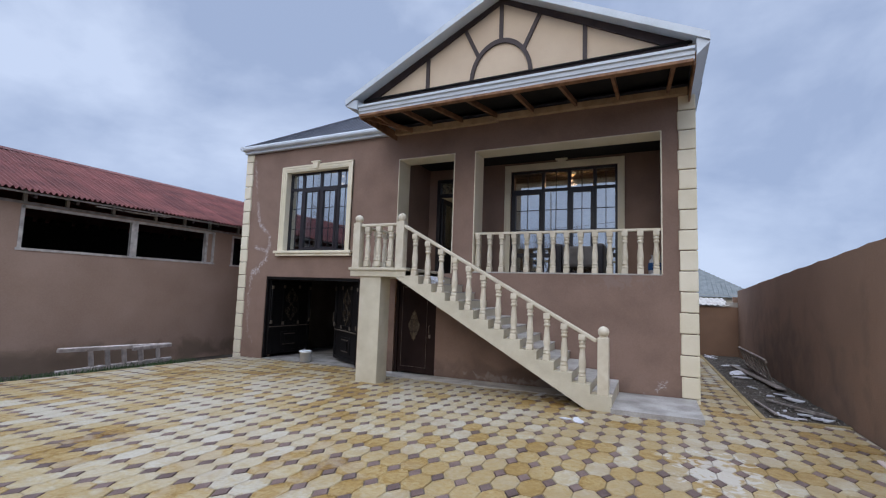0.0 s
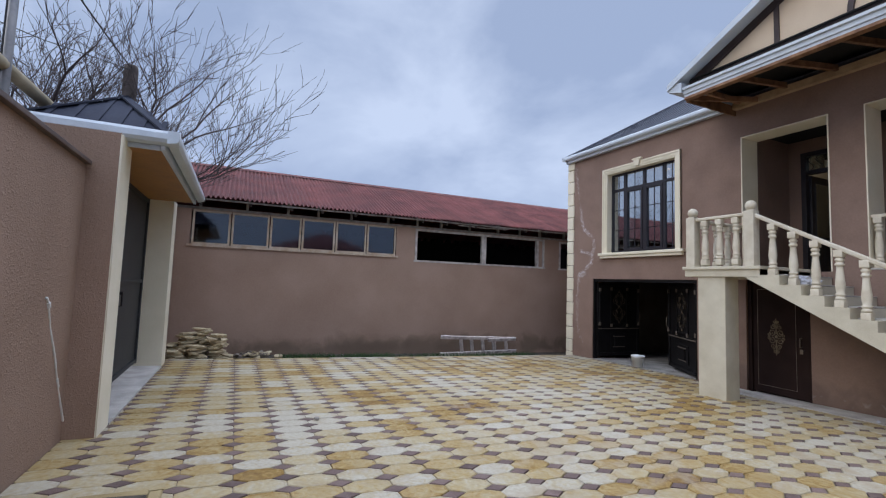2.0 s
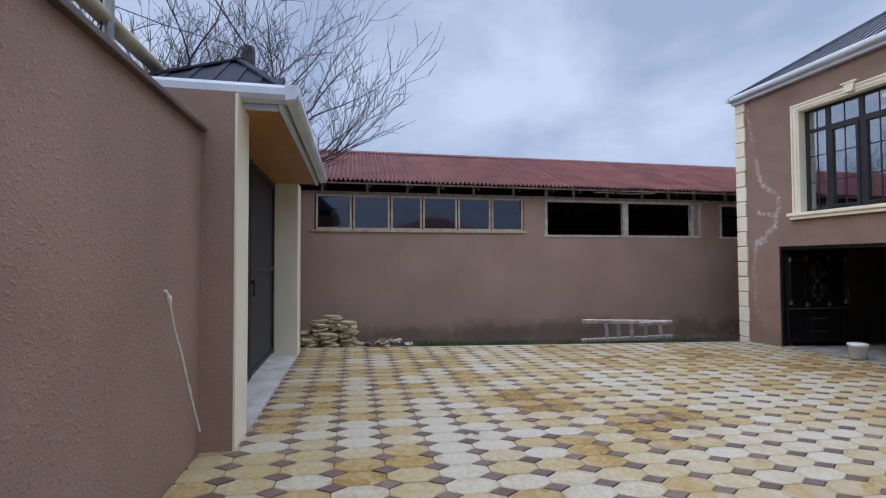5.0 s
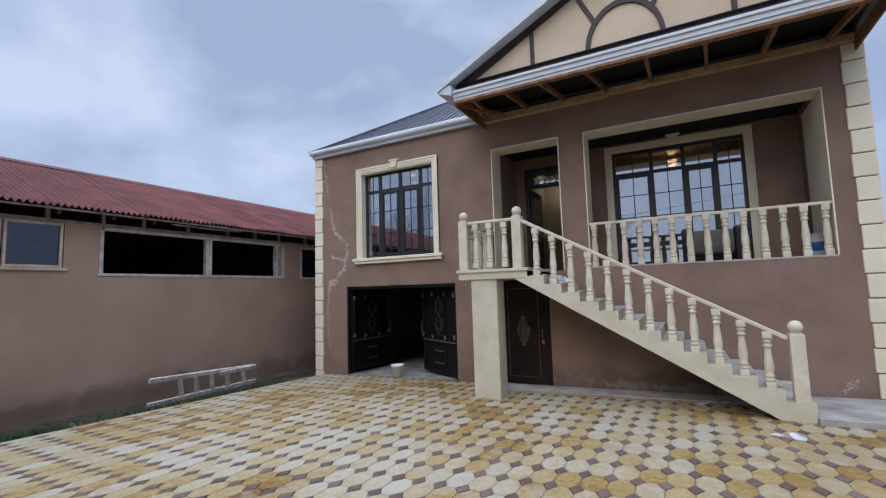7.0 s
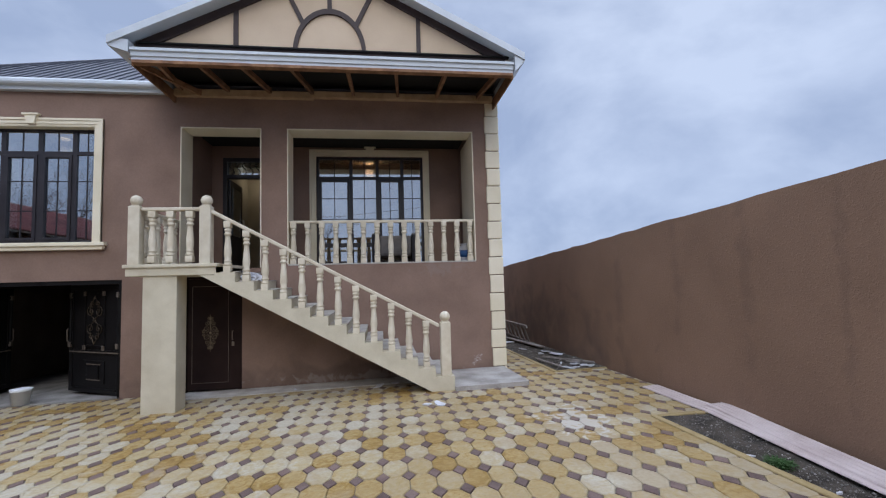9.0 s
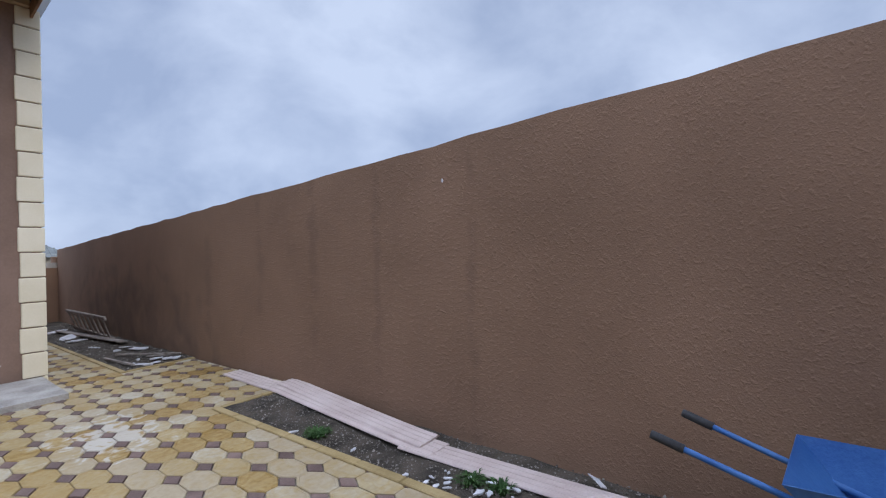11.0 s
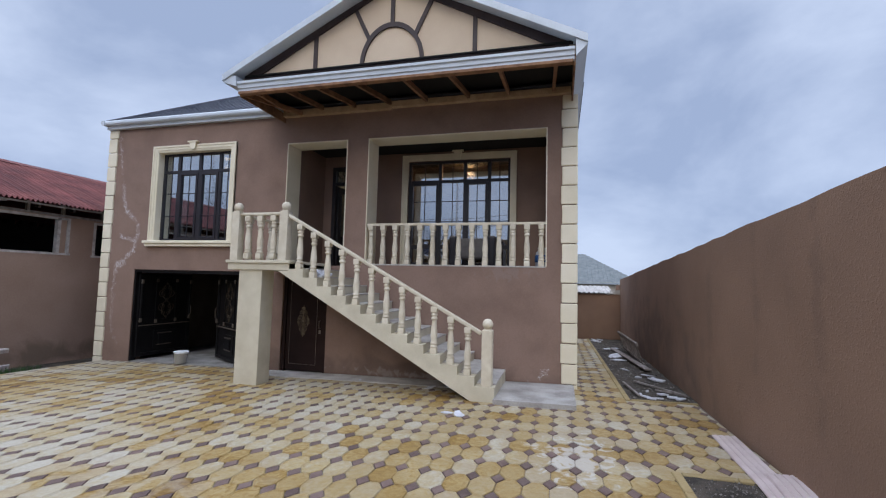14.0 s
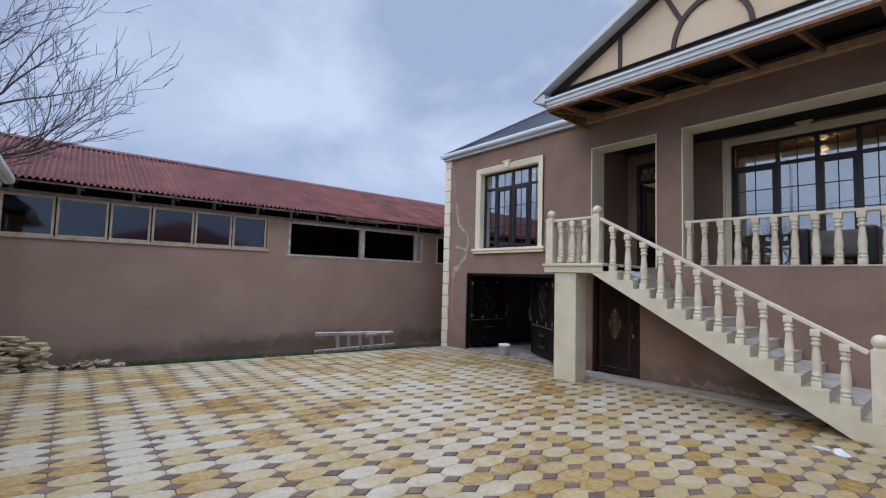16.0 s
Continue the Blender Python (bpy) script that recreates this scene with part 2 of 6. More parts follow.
GLASS_S = glass("shed_glass", (0.30, 0.36, 0.46), 0.085)
GLASS_S.node_tree.nodes["Glossy BSDF"].inputs["Roughness"].default_value = 0.06
INNER = mat("room_wall", (0.42, 0.37, 0.29), (0.52, 0.47, 0.38), 1.5, 40, 0.9, 0.1, 60)
CURTAIN = mat("curtain", (0.42, 0.42, 0.43), (0.56, 0.56, 0.57), 5, 60, 0.9, 0.1, 60)
RED = mat("red_corrugated", (0.088, 0.022, 0.022), (0.185, 0.058, 0.052), 1.6, 11, 0.8, 0.3, 45, random=0.16)
OLDWOOD = mat("weathered_wood", (0.16, 0.135, 0.12), (0.36, 0.32, 0.29), 7, 60, 0.9, 0.3, 70)
SASH = mat("sash_wood", (0.42, 0.30, 0.20), (0.58, 0.48, 0.38), 6, 50, 0.85, 0.2, 70)
LADDERWOOD = mat("grey_ladder_wood", (0.40, 0.335, 0.31), (0.72, 0.64, 0.60), 8, 60, 0.9, 0.4, 60, random=0.15)
STEP = mat("trodden_concrete", (0.23, 0.21, 0.19), (0.47, 0.445, 0.415), 2.2, 40, 0.8, 0.3, 70)
GARAGE_F = mat("dusty_garage_floor", (0.17, 0.155, 0.14), (0.36, 0.34, 0.315), 2.5, 50, 0.9, 0.3, 70)
# Garage walls: darkened brown that stands in for the dim interior.
GARAGE_R = mat("garage_render_shaded", (0.10, 0.072, 0.056), (0.16, 0.12, 0.096), 1.5, 30, 0.95, 0.3, 70)
# Unseen porch floor, made dark to cut light bounced into the recess.
PORCH_DARK = mat("porch_floor_dark", (0.11, 0.085, 0.07), (0.17, 0.14, 0.12), 3, 40, 0.5, 0.1, 60)
CHAIR = mat("grey_upholstery", (0.13, 0.12, 0.115), (0.19, 0.175, 0.165), 6, 80, 0.95, 0.3, 120)
WHITEWOOD = mat("whitewashed_wood", (0.34, 0.30, 0.27), (0.60, 0.55, 0.50), 7, 60, 0.9, 0.3, 70)
SOIL = mat("soil", (0.026, 0.021, 0.016), (0.105, 0.086, 0.067), 4, 110, 0.95, 0.9, 70)
KERB = mat("yellow_kerb", (0.25, 0.18, 0.075), (0.38, 0.29, 0.145), 3, 50, 0.85, 0.2, 100, random=0.1)
BOARD = mat("pink_white_board", (0.46, 0.37, 0.345), (0.59, 0.50, 0.475), 3, 60, 0.6, 0.08, 60, random=0.04)
PLASTER = mat("broken_plaster", (0.46, 0.46, 0.49), (0.66, 0.66, 0.70), 6, 60, 0.9, 0.2, 80)
PVC = mat("white_pvc", (0.58, 0.56, 0.53), (0.72, 0.70, 0.67), 5, 60, 0.5, 0.03, 80)
BUCKET = mat("bucket_plastic", (0.74, 0.77, 0.80), (0.82, 0.84, 0.86), 4, 40, 0.45, 0.03, 80)
BARK = mat("bark", (0.055, 0.042, 0.038), (0.14, 0.115, 0.105), 6, 40, 0.95, 0.5, 60)
BARK_T = mat("twig_bark", (0.05, 0.04, 0.042), (0.10, 0.08, 0.08), 6, 40, 0.95, 0.2, 60)
PIPE = mat("yellow_gas_pipe", (0.30, 0.24, 0.14), (0.42, 0.35, 0.23), 4, 40, 0.6, 0.1, 60)
GALV = mat("galvanised", (0.22, 0.22, 0.23), (0.33, 0.32, 0.32), 4, 40, 0.5, 0.1, 60, metal=0.4)
RUBBER = mat("rubber", (0.02, 0.021, 0.024), (0.05, 0.052, 0.058), 6, 50, 0.7, 0.1, 80)
BLUE = mat("blue_paint", (0.02, 0.09, 0.28), (0.05, 0.15, 0.38), 5, 50, 0.5, 0.1, 80)
GRASS = mat("grass_blade", (0.022, 0.062, 0.014), (0.06, 0.125, 0.034), 9, 60, 0.7, 0.0)
SLATE = mat("far_roof", (0.11, 0.125, 0.125), (0.18, 0.195, 0.195), 3, 30, 0.85, 0.2, 30)
STONE = mat("loose_stone", (0.20, 0.17, 0.145), (0.40, 0.36, 0.31), 7, 50, 0.9, 0.3, 60, random=0.25, island=True)
STACK = mat("stacked_tile", (0.36, 0.28, 0.16), (0.52, 0.44, 0.30), 4, 60, 0.9, 0.2, 90, random=0.16)
CABLE = mat("black_cable", (0.012, 0.012, 0.013), (0.02, 0.02, 0.02), 4, 40, 0.6, 0)
LAMP_WARM = glow("lamp_glow", (1.0, 0.72, 0.40), 1.0)
CLOTH = mat("white_bag", (0.5, 0.52, 0.58), (0.72, 0.73, 0.78), 9, 60, 0.8, 0.3, 60)

# White lime bloom by the house's left corner, and damp at the foot of the shed wall.
BLOOM = ((-10.52, 5.23), (-10.47, 4.91), (-10.38, 4.47), (-10.30, 3.97), (-10.20, 3.48), (-10.12, 3.32), (-9.94, 3.20), (-9.75, 2.98), (-9.72, 2.77), (-9.80, 2.60),
         (-9.86, 2.36), (-10.09, 2.15), (-10.32, 1.99), (-10.37, 1.75), (-10.40, 1.41), (-10.38, 1.08), (-10.39, 0.68), (-10.33, 0.34), (-10.16, 0.08))
WEIGHT = (0.55, 0.5, 0.12, 0.8, 1.0, 0.7, 0.7, 0.7, 0.8, 0.9, 1.0, 1.0, 0.85, 0.6, 0.5, 0.4, 0.35, 0.25)
for (xa, za), (xb, zb_), w in zip(BLOOM, BLOOM[1:], WEIGHT):
    add_vein(STUCCO_H, (xa, 8.85, za), (xb, 8.85, zb_), 0.045 + 0.035 * w, (0.60, 0.545, 0.53), 0.85 * w)
add_vein(STUCCO_H, (-10.26, 8.85, 2.71), (-9.82, 8.85, 2.60), 0.07, (0.60, 0.545, 0.53), 0.8)
add_vein(STUCCO_H, (-10.32, 8.85, 1.98), (-10.12, 8.85, 2.08), 0.11, (0.60, 0.545, 0.53), 0.8)
add_vein(STUCCO_H, (0.02, 8.85, 0.03), (0.19, 8.85, 0.20), 0.045, (0.62, 0.60, 0.58), 0.9)
add_vein(STUCCO_H, (0.04, 8.85, 0.13), (0.15, 8.85, 0.06), 0.035, (0.62, 0.60, 0.58), 0.8)
add_stain(STUCCO_H, (-0.6, 8.85, 1.98), (0.5, 0.3, 0.14), (0.27, 0.22, 0.20), 0.22, 0.3, 7.0)
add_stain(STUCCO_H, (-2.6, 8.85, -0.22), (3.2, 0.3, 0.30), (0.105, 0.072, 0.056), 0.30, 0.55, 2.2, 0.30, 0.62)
add_stain(STUCCO_H, (-2.2, 8.85, -0.12), (1.6, 0.3, 0.10), (0.42, 0.39, 0.37), 0.25, 0.28, 6.0, 0.52, 0.64)
add_stain(STUCCO_S, (-12.37, 4.6, -0.32), (0.6, 5.5, 0.24), (0.125, 0.090, 0.058), 0.28, 0.60, 1.7, 0.30, 0.60)
add_stain(STUCCO_S, (-12.37, 3.6, -0.25), (0.6, 3.0, 0.27), (0.105, 0.072, 0.050), 0.35, 0.45, 1.1, 0.30, 0.75)
# Damp runs down the boundary wall and a damp patch by its far end.
for cy, cz, sy, sz in ((3.45, 1.6, 0.05, 0.9), (4.6, 1.9, 0.07, 0.8), (2.2, 1.2, 0.05, 0.8), (5.9, 1.5, 0.08, 0.9), (7.6, 1.4, 0.10, 0.8)):
    add_stain(STUCCO_R, (2.3, cy, cz), (0.6, sy, sz), (0.125, 0.080, 0.056), 0.16, 0.26, 3.0, 0.42, 0.66)
add_stain(STUCCO_R, (2.6, 12.5, 0.3), (0.8, 3.2, 0.75), (0.085, 0.060, 0.048), 0.25, 0.55, 1.5, 0.35, 0.70)


# ---- building helpers ----
def gz(x, y):
    """Height of the sloping yard."""
    x, y = min(max(x, -14), 4), min(max(y, -6), 21)
    dip = 0.15 * min(max((-10.6 - x) / 1.2, 0), 1)
    return 0.0200 * x - 0.0266 * y + 0.089 - dip


def base(ob):
    v = Vector((0, 0, 0))
    while ob:
        v += ob.location
        ob = ob.parent
    return v


def thing(name, x, y, z, label, category, group="", kind=""):
    ob = new(name)
    ob.location = (x, y, z)
    ob.empty_display_size = 0.1
    return tagged(ob, label, category, group, kind)


def part(name, bm, material, parent=None, label="", local=False, smooth=False):
    """Links a bmesh, built in world metres (or in the parent's own frame if local), as one mesh object under a thing or a part."""
    if parent and not local:
        bm.transform(Matrix.Translation(-base(parent)))
    bmesh.ops.recalc_face_normals(bm, faces=bm.faces)
    me = bpy.data.meshes.new(name)
    bm.to_mesh(me)
    bm.free()
    me.materials.append(material)
    if smooth:
        me.polygons.foreach_set("use_smooth", [True] * len(me.polygons))
    ob = new(name, me)
    ob.parent = parent
    if label:
        ob["label"] = label
    return ob


def again(ob, x, y, z, rz=0.0):
    """One more piece on the same mesh under the same parent; place given in the parent's frame."""
    o = ob.copy()
    scene.collection.objects.link(o)
    o.matrix_basis = pose(x, y, z, 0, 0, rz)
    return o


def box(x0, x1, y0, y1, z0, z1, bevel=0.0, bm=None):
    bm = bm or bmesh.new()
    r = bmesh.ops.create_cube(bm, size=1.0, matrix=Matrix.Translation(((x0 + x1) / 2, (y0 + y1) / 2, (z0 + z1) / 2)) @ Matrix.Diagonal((x1 - x0, y1 - y0, z1 - z0, 1)))
    if bevel:
        es = list({e for v in r["verts"] for e in v.link_edges})
        bmesh.ops.bevel(bm, geom=es, offset=bevel, segments=2, affect="EDGES", profile=0.6)
    return bm


def beam(p, q, w, h, bm=None, bevel=0.0, up=(0, 0, 1)):
    """A square-cut bar from p to q."""
    bm = bm or bmesh.new()
    p, q = Vector(p), Vector(q)
    d = (q - p).normalized()
    s = d.cross(Vector(up))
    s = s.normalized() if s.length > 1e-4 else Vector((1, 0, 0))
    u = s.cross(d)
    m = Matrix((s, d, u)).transposed().to_4x4()
    m.translation = (p + q) / 2
    r = bmesh.ops.create_cube(bm, size=1.0, matrix=m @ Matrix.Diagonal((w, (q - p).length, h, 1)))
    if bevel:
        bmesh.ops.bevel(bm, geom=list({e for v in r["verts"] for e in v.link_edges}), offset=bevel, segments=1, affect="EDGES")
    return bm


def tube(points, r0, r1=None, seg=8, bm=None, caps=True):
    """A round bar along points, tapering from r0 to r1."""
    bm = bm or bmesh.new()
    r1 = r0 if r1 is None else r1
    pts = [Vector(p) for p in points]
    rings, n = [], len(pts)
    for i, p in enumerate(pts):
        d = (pts[min(i + 1, n - 1)] - pts[max(i - 1, 0)]).normalized()
        a = d.orthogonal().normalized()
        if i:
            a = (prev - d * prev.dot(d)).normalized()
        prev = a
        b = d.cross(a)
        r = r0 + (r1 - r0) * i / (n - 1)
        rings.append([bm.verts.new(p + (a * math.cos(k * math.tau / seg) + b * math.sin(k * math.tau / seg)) * r) for k in range(seg)])
    for a, b in zip(rings, rings[1:]):
        for k in range(seg):
            bm.faces.new((a[k], a[(k + 1) % seg], b[(k + 1) % seg], b[k]))
    if caps:
        bm.faces.new(rings[0][::-1])
        bm.faces.new(rings[-1])
    return bm


def lathe(profile, seg=14, bm=None, at=(0, 0, 0)):
    """A turned solid from (radius, height) pairs."""
    bm = bm or bmesh.new()
    rings = [[bm.verts.new((at[0] + r * math.cos(k * math.tau / seg), at[1] + r * math.sin(k * math.tau / seg), at[2] + z)) for k in range(seg)] for r, z in profile]
    for a, b in zip(rings, rings[1:]):
        for k in range(seg):
            bm.faces.new((a[k], a[(k + 1) % seg], b[(k + 1) % seg], b[k]))
    bm.faces.new(rings[0][::-1])
    bm.faces.new(rings[-1])
    return bm


def prism(outline, axis, lo, hi, bm=None):
    """A flat outline pushed along an axis: outline in the two other axes, in order."""
    bm = bm or bmesh.new()

    def at(p, d):
        return {"x": (d, p[0], p[1]), "y": (p[0], d, p[1]), "z": (p[0], p[1], d)}[axis]
    a = [bm.verts.new(at(p, lo)) for p in outline]
    b = [bm.verts.new(at(p, hi)) for p in outline]
    n = len(a)
    bm.faces.new(a[::-1])
    bm.faces.new(b)
    for k in range(n):
        bm.faces.new((a[k], a[(k + 1) % n], b[(k + 1) % n], b[k]))
    return bm


def pierced(axis, a0, a1, z0, z1, d0, d1, holes, bm=None):
    """A wall along an axis, from depth d0 to d1, with rectangular openings (a, b, low, high) right through it."""
    bm = bm or bmesh.new()
    us = sorted({a0, a1, *[v for h in holes for v in h[:2] if a0 <= v <= a1]})
    vs = sorted({z0, z1, *[v for h in holes for v in h[2:] if z0 <= v <= z1]})

    def solid(i, j):
        if not (0 <= i < len(us) - 1 and 0 <= j < len(vs) - 1):
            return False
        u, v = (us[i] + us[i + 1]) / 2, (vs[j] + vs[j + 1]) / 2
        return not any(h[0] < u < h[1] and h[2] < v < h[3] for h in holes)
    cache = {}

    def vert(i, j, d):
        if (i, j, d) not in cache:
            cache[i, j, d] = bm.verts.new((us[i], d, vs[j]) if axis == "x" else (d, us[i], vs[j]))
        return cache[i, j, d]
    for i in range(len(us) - 1):
        for j in range(len(vs) - 1):
            if not solid(i, j):
                continue
            for d in (d0, d1):
                bm.faces.new([vert(i, j, d), vert(i + 1, j, d), vert(i + 1, j + 1, d), vert(i, j + 1, d)])
            for di, dj, c in ((-1, 0, ((i, j), (i, j + 1))), (1, 0, ((i + 1, j), (i + 1, j + 1))), (0, -1, ((i, j), (i + 1, j))), (0, 1, ((i, j + 1), (i + 1, j + 1)))):
                if not solid(i + di, j + dj):
                    bm.faces.new([vert(*c[0], d0), vert(*c[1], d0), vert(*c[1], d1), vert(*c[0], d1)])
    return bm


# ---- ground ----
bm = bmesh.new()
xs = [-600, -100, -30, -14, -12.4, -11.8, -10.6, -6, 1.1, 1.47, 2.75, 4, 30, 100, 600]
ys = [-600, -100, -30, -6, -1.74, 3, 8.3, 14, 21, 40, 100, 600]
grid = [[bm.verts.new((x, y, gz(x, y) - (0.25 if 1.45 < x < 3 else 0.035))) for x in xs] for y in ys]
for r0, r1 in zip(grid, grid[1:]):
    for k in range(len(xs) - 1):
        bm.faces.new((r0[k], r0[k + 1], r1[k + 1], r1[k]))
ground = part("ground", bm, SOIL)
tagged(ground, "dark bare soil and trodden earth around the yard", "ground", kind="structure")


def slab(name, outline, thick, material, lift, label, category="paving"):
    """A flat slab that follows the slope of the yard."""
    bm = bmesh.new()
    top = [bm.verts.new((x, y, gz(x, y) + lift)) for x, y in outline]
    low = [bm.verts.new((x, y, gz(x, y) + lift - thick)) for x, y in outline]
    n = len(top)
    bm.faces.new(top)
    bm.faces.new(low[::-1])
    for k in range(n):
        bm.faces.new((low[k], low[(k + 1) % n], top[(k + 1) % n], top[k]))
    ob = part(name, bm, material)
    return tagged(ob, label, category, kind="structure")


JOINT = mat("joint_mortar", (0.10, 0.082, 0.07), (0.24, 0.20, 0.16), 4, 60, 0.95, 0.3, 90)
yard = slab("pavement_yard", [(-10.5, -1.76), (1.425, -1.76), (1.425, 5.05), (2.47, 5.05), (2.52, 8.19), (1.425, 8.19), (1.425, 19.3), (0.66, 19.3), (0.66, 8.84), (-10.5, 8.84)], 0.10, JOINT, -0.012,
            "sloping yard paved with yellow elongated octagons and brown rhombs", "pavement")
slab("pavement_apron", [(-5.75, 8.25), (-0.72, 8.25), (-0.72, 8.84), (-5.75, 8.84)], 0.06, CONC, 0.014, "dusty grey concrete strip along the foot of the house", "concrete")
slab("pavement_threshold", [(-9.60, -2.2), (-5.87, -2.2), (-5.87, -1.48), (-9.60, -1.48)], 0.08, CONC, 0.026, "grey concrete threshold under the yard gate", "concrete")
slab("floor_garage", [(-10.5, 8.88), (-6.25, 8.88), (-6.25, 14.4), (-10.5, 14.4)], 0.1, GARAGE_F, 0.02, "dusty pale concrete garage floor", "floor")

# ---- house ----
F, LX, RX, TOP = 8.86, -10.80, 0.66, 5.50
house = thing("house", -5.0, 8.86, -0.3, "brown stuccoed house with cream quoins, raised porch and dark roof", "house")
GAR, WIN1 = (-9.76, -6.60, -1.0, 1.895), (-9.23, -7.10, 2.60, 4.79)
OP1, OP2 = (-5.61, -4.12, 2.06, 4.82), (-3.63, 0.13, 2.11, 4.82)
SIDE = (-5.57, -4.46, -1.0, 1.92)
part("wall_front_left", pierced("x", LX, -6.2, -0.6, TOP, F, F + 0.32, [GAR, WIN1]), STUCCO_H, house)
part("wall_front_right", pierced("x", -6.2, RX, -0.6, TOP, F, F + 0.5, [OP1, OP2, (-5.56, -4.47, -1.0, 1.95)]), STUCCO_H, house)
part("wall_side", pierced("y", F + 0.5, 17.5, -0.9, TOP, RX - 0.35, RX, []), STUCCO_H, house)
part("wall_side", pierced("y", F + 0.32, 17.5, -0.9, TOP, LX, LX + 0.3, []), STUCCO_H, house)
part("wall_back", pierced("x", LX, RX, -0.9, TOP, 17.5, 17.8, []), STUCCO_H, house)
RW = 10.62
WIN2, DOOR1 = (-3.32, -0.77, 2.12, 4.76), (-5.42, -4.32, 2.06, 4.70)
part("wall_recess", pierced("x", -6.2, RX - 0.35, 1.9, TOP, RW, RW + 0.3, [WIN2, DOOR1]), STUCCO_H, house)
part("wall_recess_side", pierced("y", F + 0.5, RW, 1.9, TOP, -5.95, -5.66, []), STUCCO_H, house)
part("porch_side", box(OP2[1] + 0.002, RX - 0.35, F + 0.5, RW, 2.0, 5.0), STUCCO_H, house)
part("porch_side_lining", box(OP2[1] - 0.02, OP2[1] + 0.002, F + 0.505, F + 1.32, 2.06, 4.80), CREAM, house, "cream-painted pier beside the porch")
part("porch_floor", box(-5.95, RX - 0.35, F + 0.5, RW, 1.86, 2.055), PORCH_DARK, house)
# Porch ceiling coloured near-black to carry the recess's shade.
part("porch_ceiling", box(-5.95, RX - 0.35, F + 0.5, RW, 4.98, 5.1), SHADE_BLACK, house)
part("partition", pierced("y", F + 0.32, 17.5, -0.9, TOP, -6.2, -6.0, []), INNER, house)
# Garage ceiling likewise: its darkness is painted-in shade.
part("floor_slab", box(LX + 0.3, -6.2, F + 0.32, 17.5, 1.95, 2.05), SHADE_BLACK, house)
part("floor_slab", box(-6.0, RX - 0.35, RW + 0.3, 17.5, 1.85, 2.05), CONC, house)
part("room_ceiling", box(LX + 0.3, -6.2, F + 0.32, 17.5, 5.15, 5.25), INNER, house)
part("room_ceiling", box(-6.0, RX - 0.35, RW + 0.3, 17.5, 5.15, 5.25), INNER, house)
part("room_wall", pierced("x", LX + 0.3, -6.2, 2.05, 5.15, 13.6, 13.7, []), INNER, house)
part("room_wall", pierced("x", -6.0, RX - 0.35, 2.05, 5.15, 14.6, 14.7, []), INNER, house)
part("room_wall", pierced("y", RW + 0.3, 14.6, 2.05, 5.15, -3.95, -3.85, []), INNER, house)
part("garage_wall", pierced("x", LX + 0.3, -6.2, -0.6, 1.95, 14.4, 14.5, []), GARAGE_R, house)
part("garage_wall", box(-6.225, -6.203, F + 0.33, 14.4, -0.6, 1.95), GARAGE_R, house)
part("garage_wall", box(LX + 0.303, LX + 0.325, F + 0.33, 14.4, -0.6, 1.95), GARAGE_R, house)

# cream linings of the two porch openings
for a, b, lo, hi in (OP1, OP2):
    for bm in (box(a, a + 0.02, F - 0.012, F + 0.505, lo, hi - 0.02), box(b - 0.02, b, F - 0.012, F + 0.505, lo, hi - 0.02), box(a, b, F - 0.012, F + 0.505, hi - 0.02, hi)):
        part("opening_lining", bm, CREAM, house, "cream-painted reveal of a porch opening")

# quoins
def quoin(parent, x0, x1, y0, y1, z0, z1):
    return part("quoin", box(x0, x1, y0, y1, z0, z1, 0.018), CREAM, parent)


def quoin_column(x0, x1, out, first, step):
    """Alternating blocks up a corner; out is the side that the wide blocks grow towards."""
    z, k = first - step, 0
    while z < 5.40:
        top = min(z + step, 5.44)
        w = 0.0 if k % 2 else 0.02
        quoin(house, x0 - (w if out < 0 else 0), x1 + (w if out > 0 else 0), F - 0.035, F + 0.22, z + 0.008, top - 0.008)
        z += step
        k += 1


quoin_column(LX - 0.035, LX + 0.225, 1, -0.269, 0.3655)
quoin_column(RX - 0.25, RX + 0.035, -1, -0.06, 0.3722)

# main hip roof, ribbed metal
EZ = 5.60
OV = 0.14
rx0, rx1, ry0, ry1 = LX - 0.04, RX + OV, F - OV, 17.9
run = (ry1 - ry0) / 2
pitch = 0.64
roof_top = EZ + run * pitch
bm = bmesh.new()
c = [bm.verts.new(p) for p in ((rx0, ry0, EZ), (rx1, ry0, EZ), (rx1, ry1, EZ), (rx0, ry1, EZ), (rx0 + run, ry0 + run, roof_top), (rx1 - run, ry0 + run, roof_top))]
for f in ((0, 1, 5, 4), (1, 2, 5), (2, 3, 4, 5), (3, 0, 4)):
    bm.faces.new([c[i] for i in f])
bm.faces.new([c[i] for i in (3, 2, 1, 0)])
roof = part("roof", bm, ROOF, house, "dark grey ribbed metal hip roof")
bm = bmesh.new()
x = rx0 + 0.2
while x < -5.6:
    d = min(x - rx0, run)
    beam((x, ry0 + 0.01, EZ + 0.012), (x, ry0 + d, EZ + d * pitch + 0.012), 0.035, 0.03, bm)
    x += 0.2
part("roof_rib", bm, ROOF, house)
bm = tube([(rx0, ry0, EZ + 0.02), (rx0 + run, ry0 + run, roof_top + 0.02)], 0.05, seg=6)
part("hip_cap", bm, ROOF, house)
GUT = [(0.0, 0.0), (-0.10, 0.0), (-0.115, -0.03), (-0.115, -0.085), (-0.09, -0.12), (0.0, -0.14)]


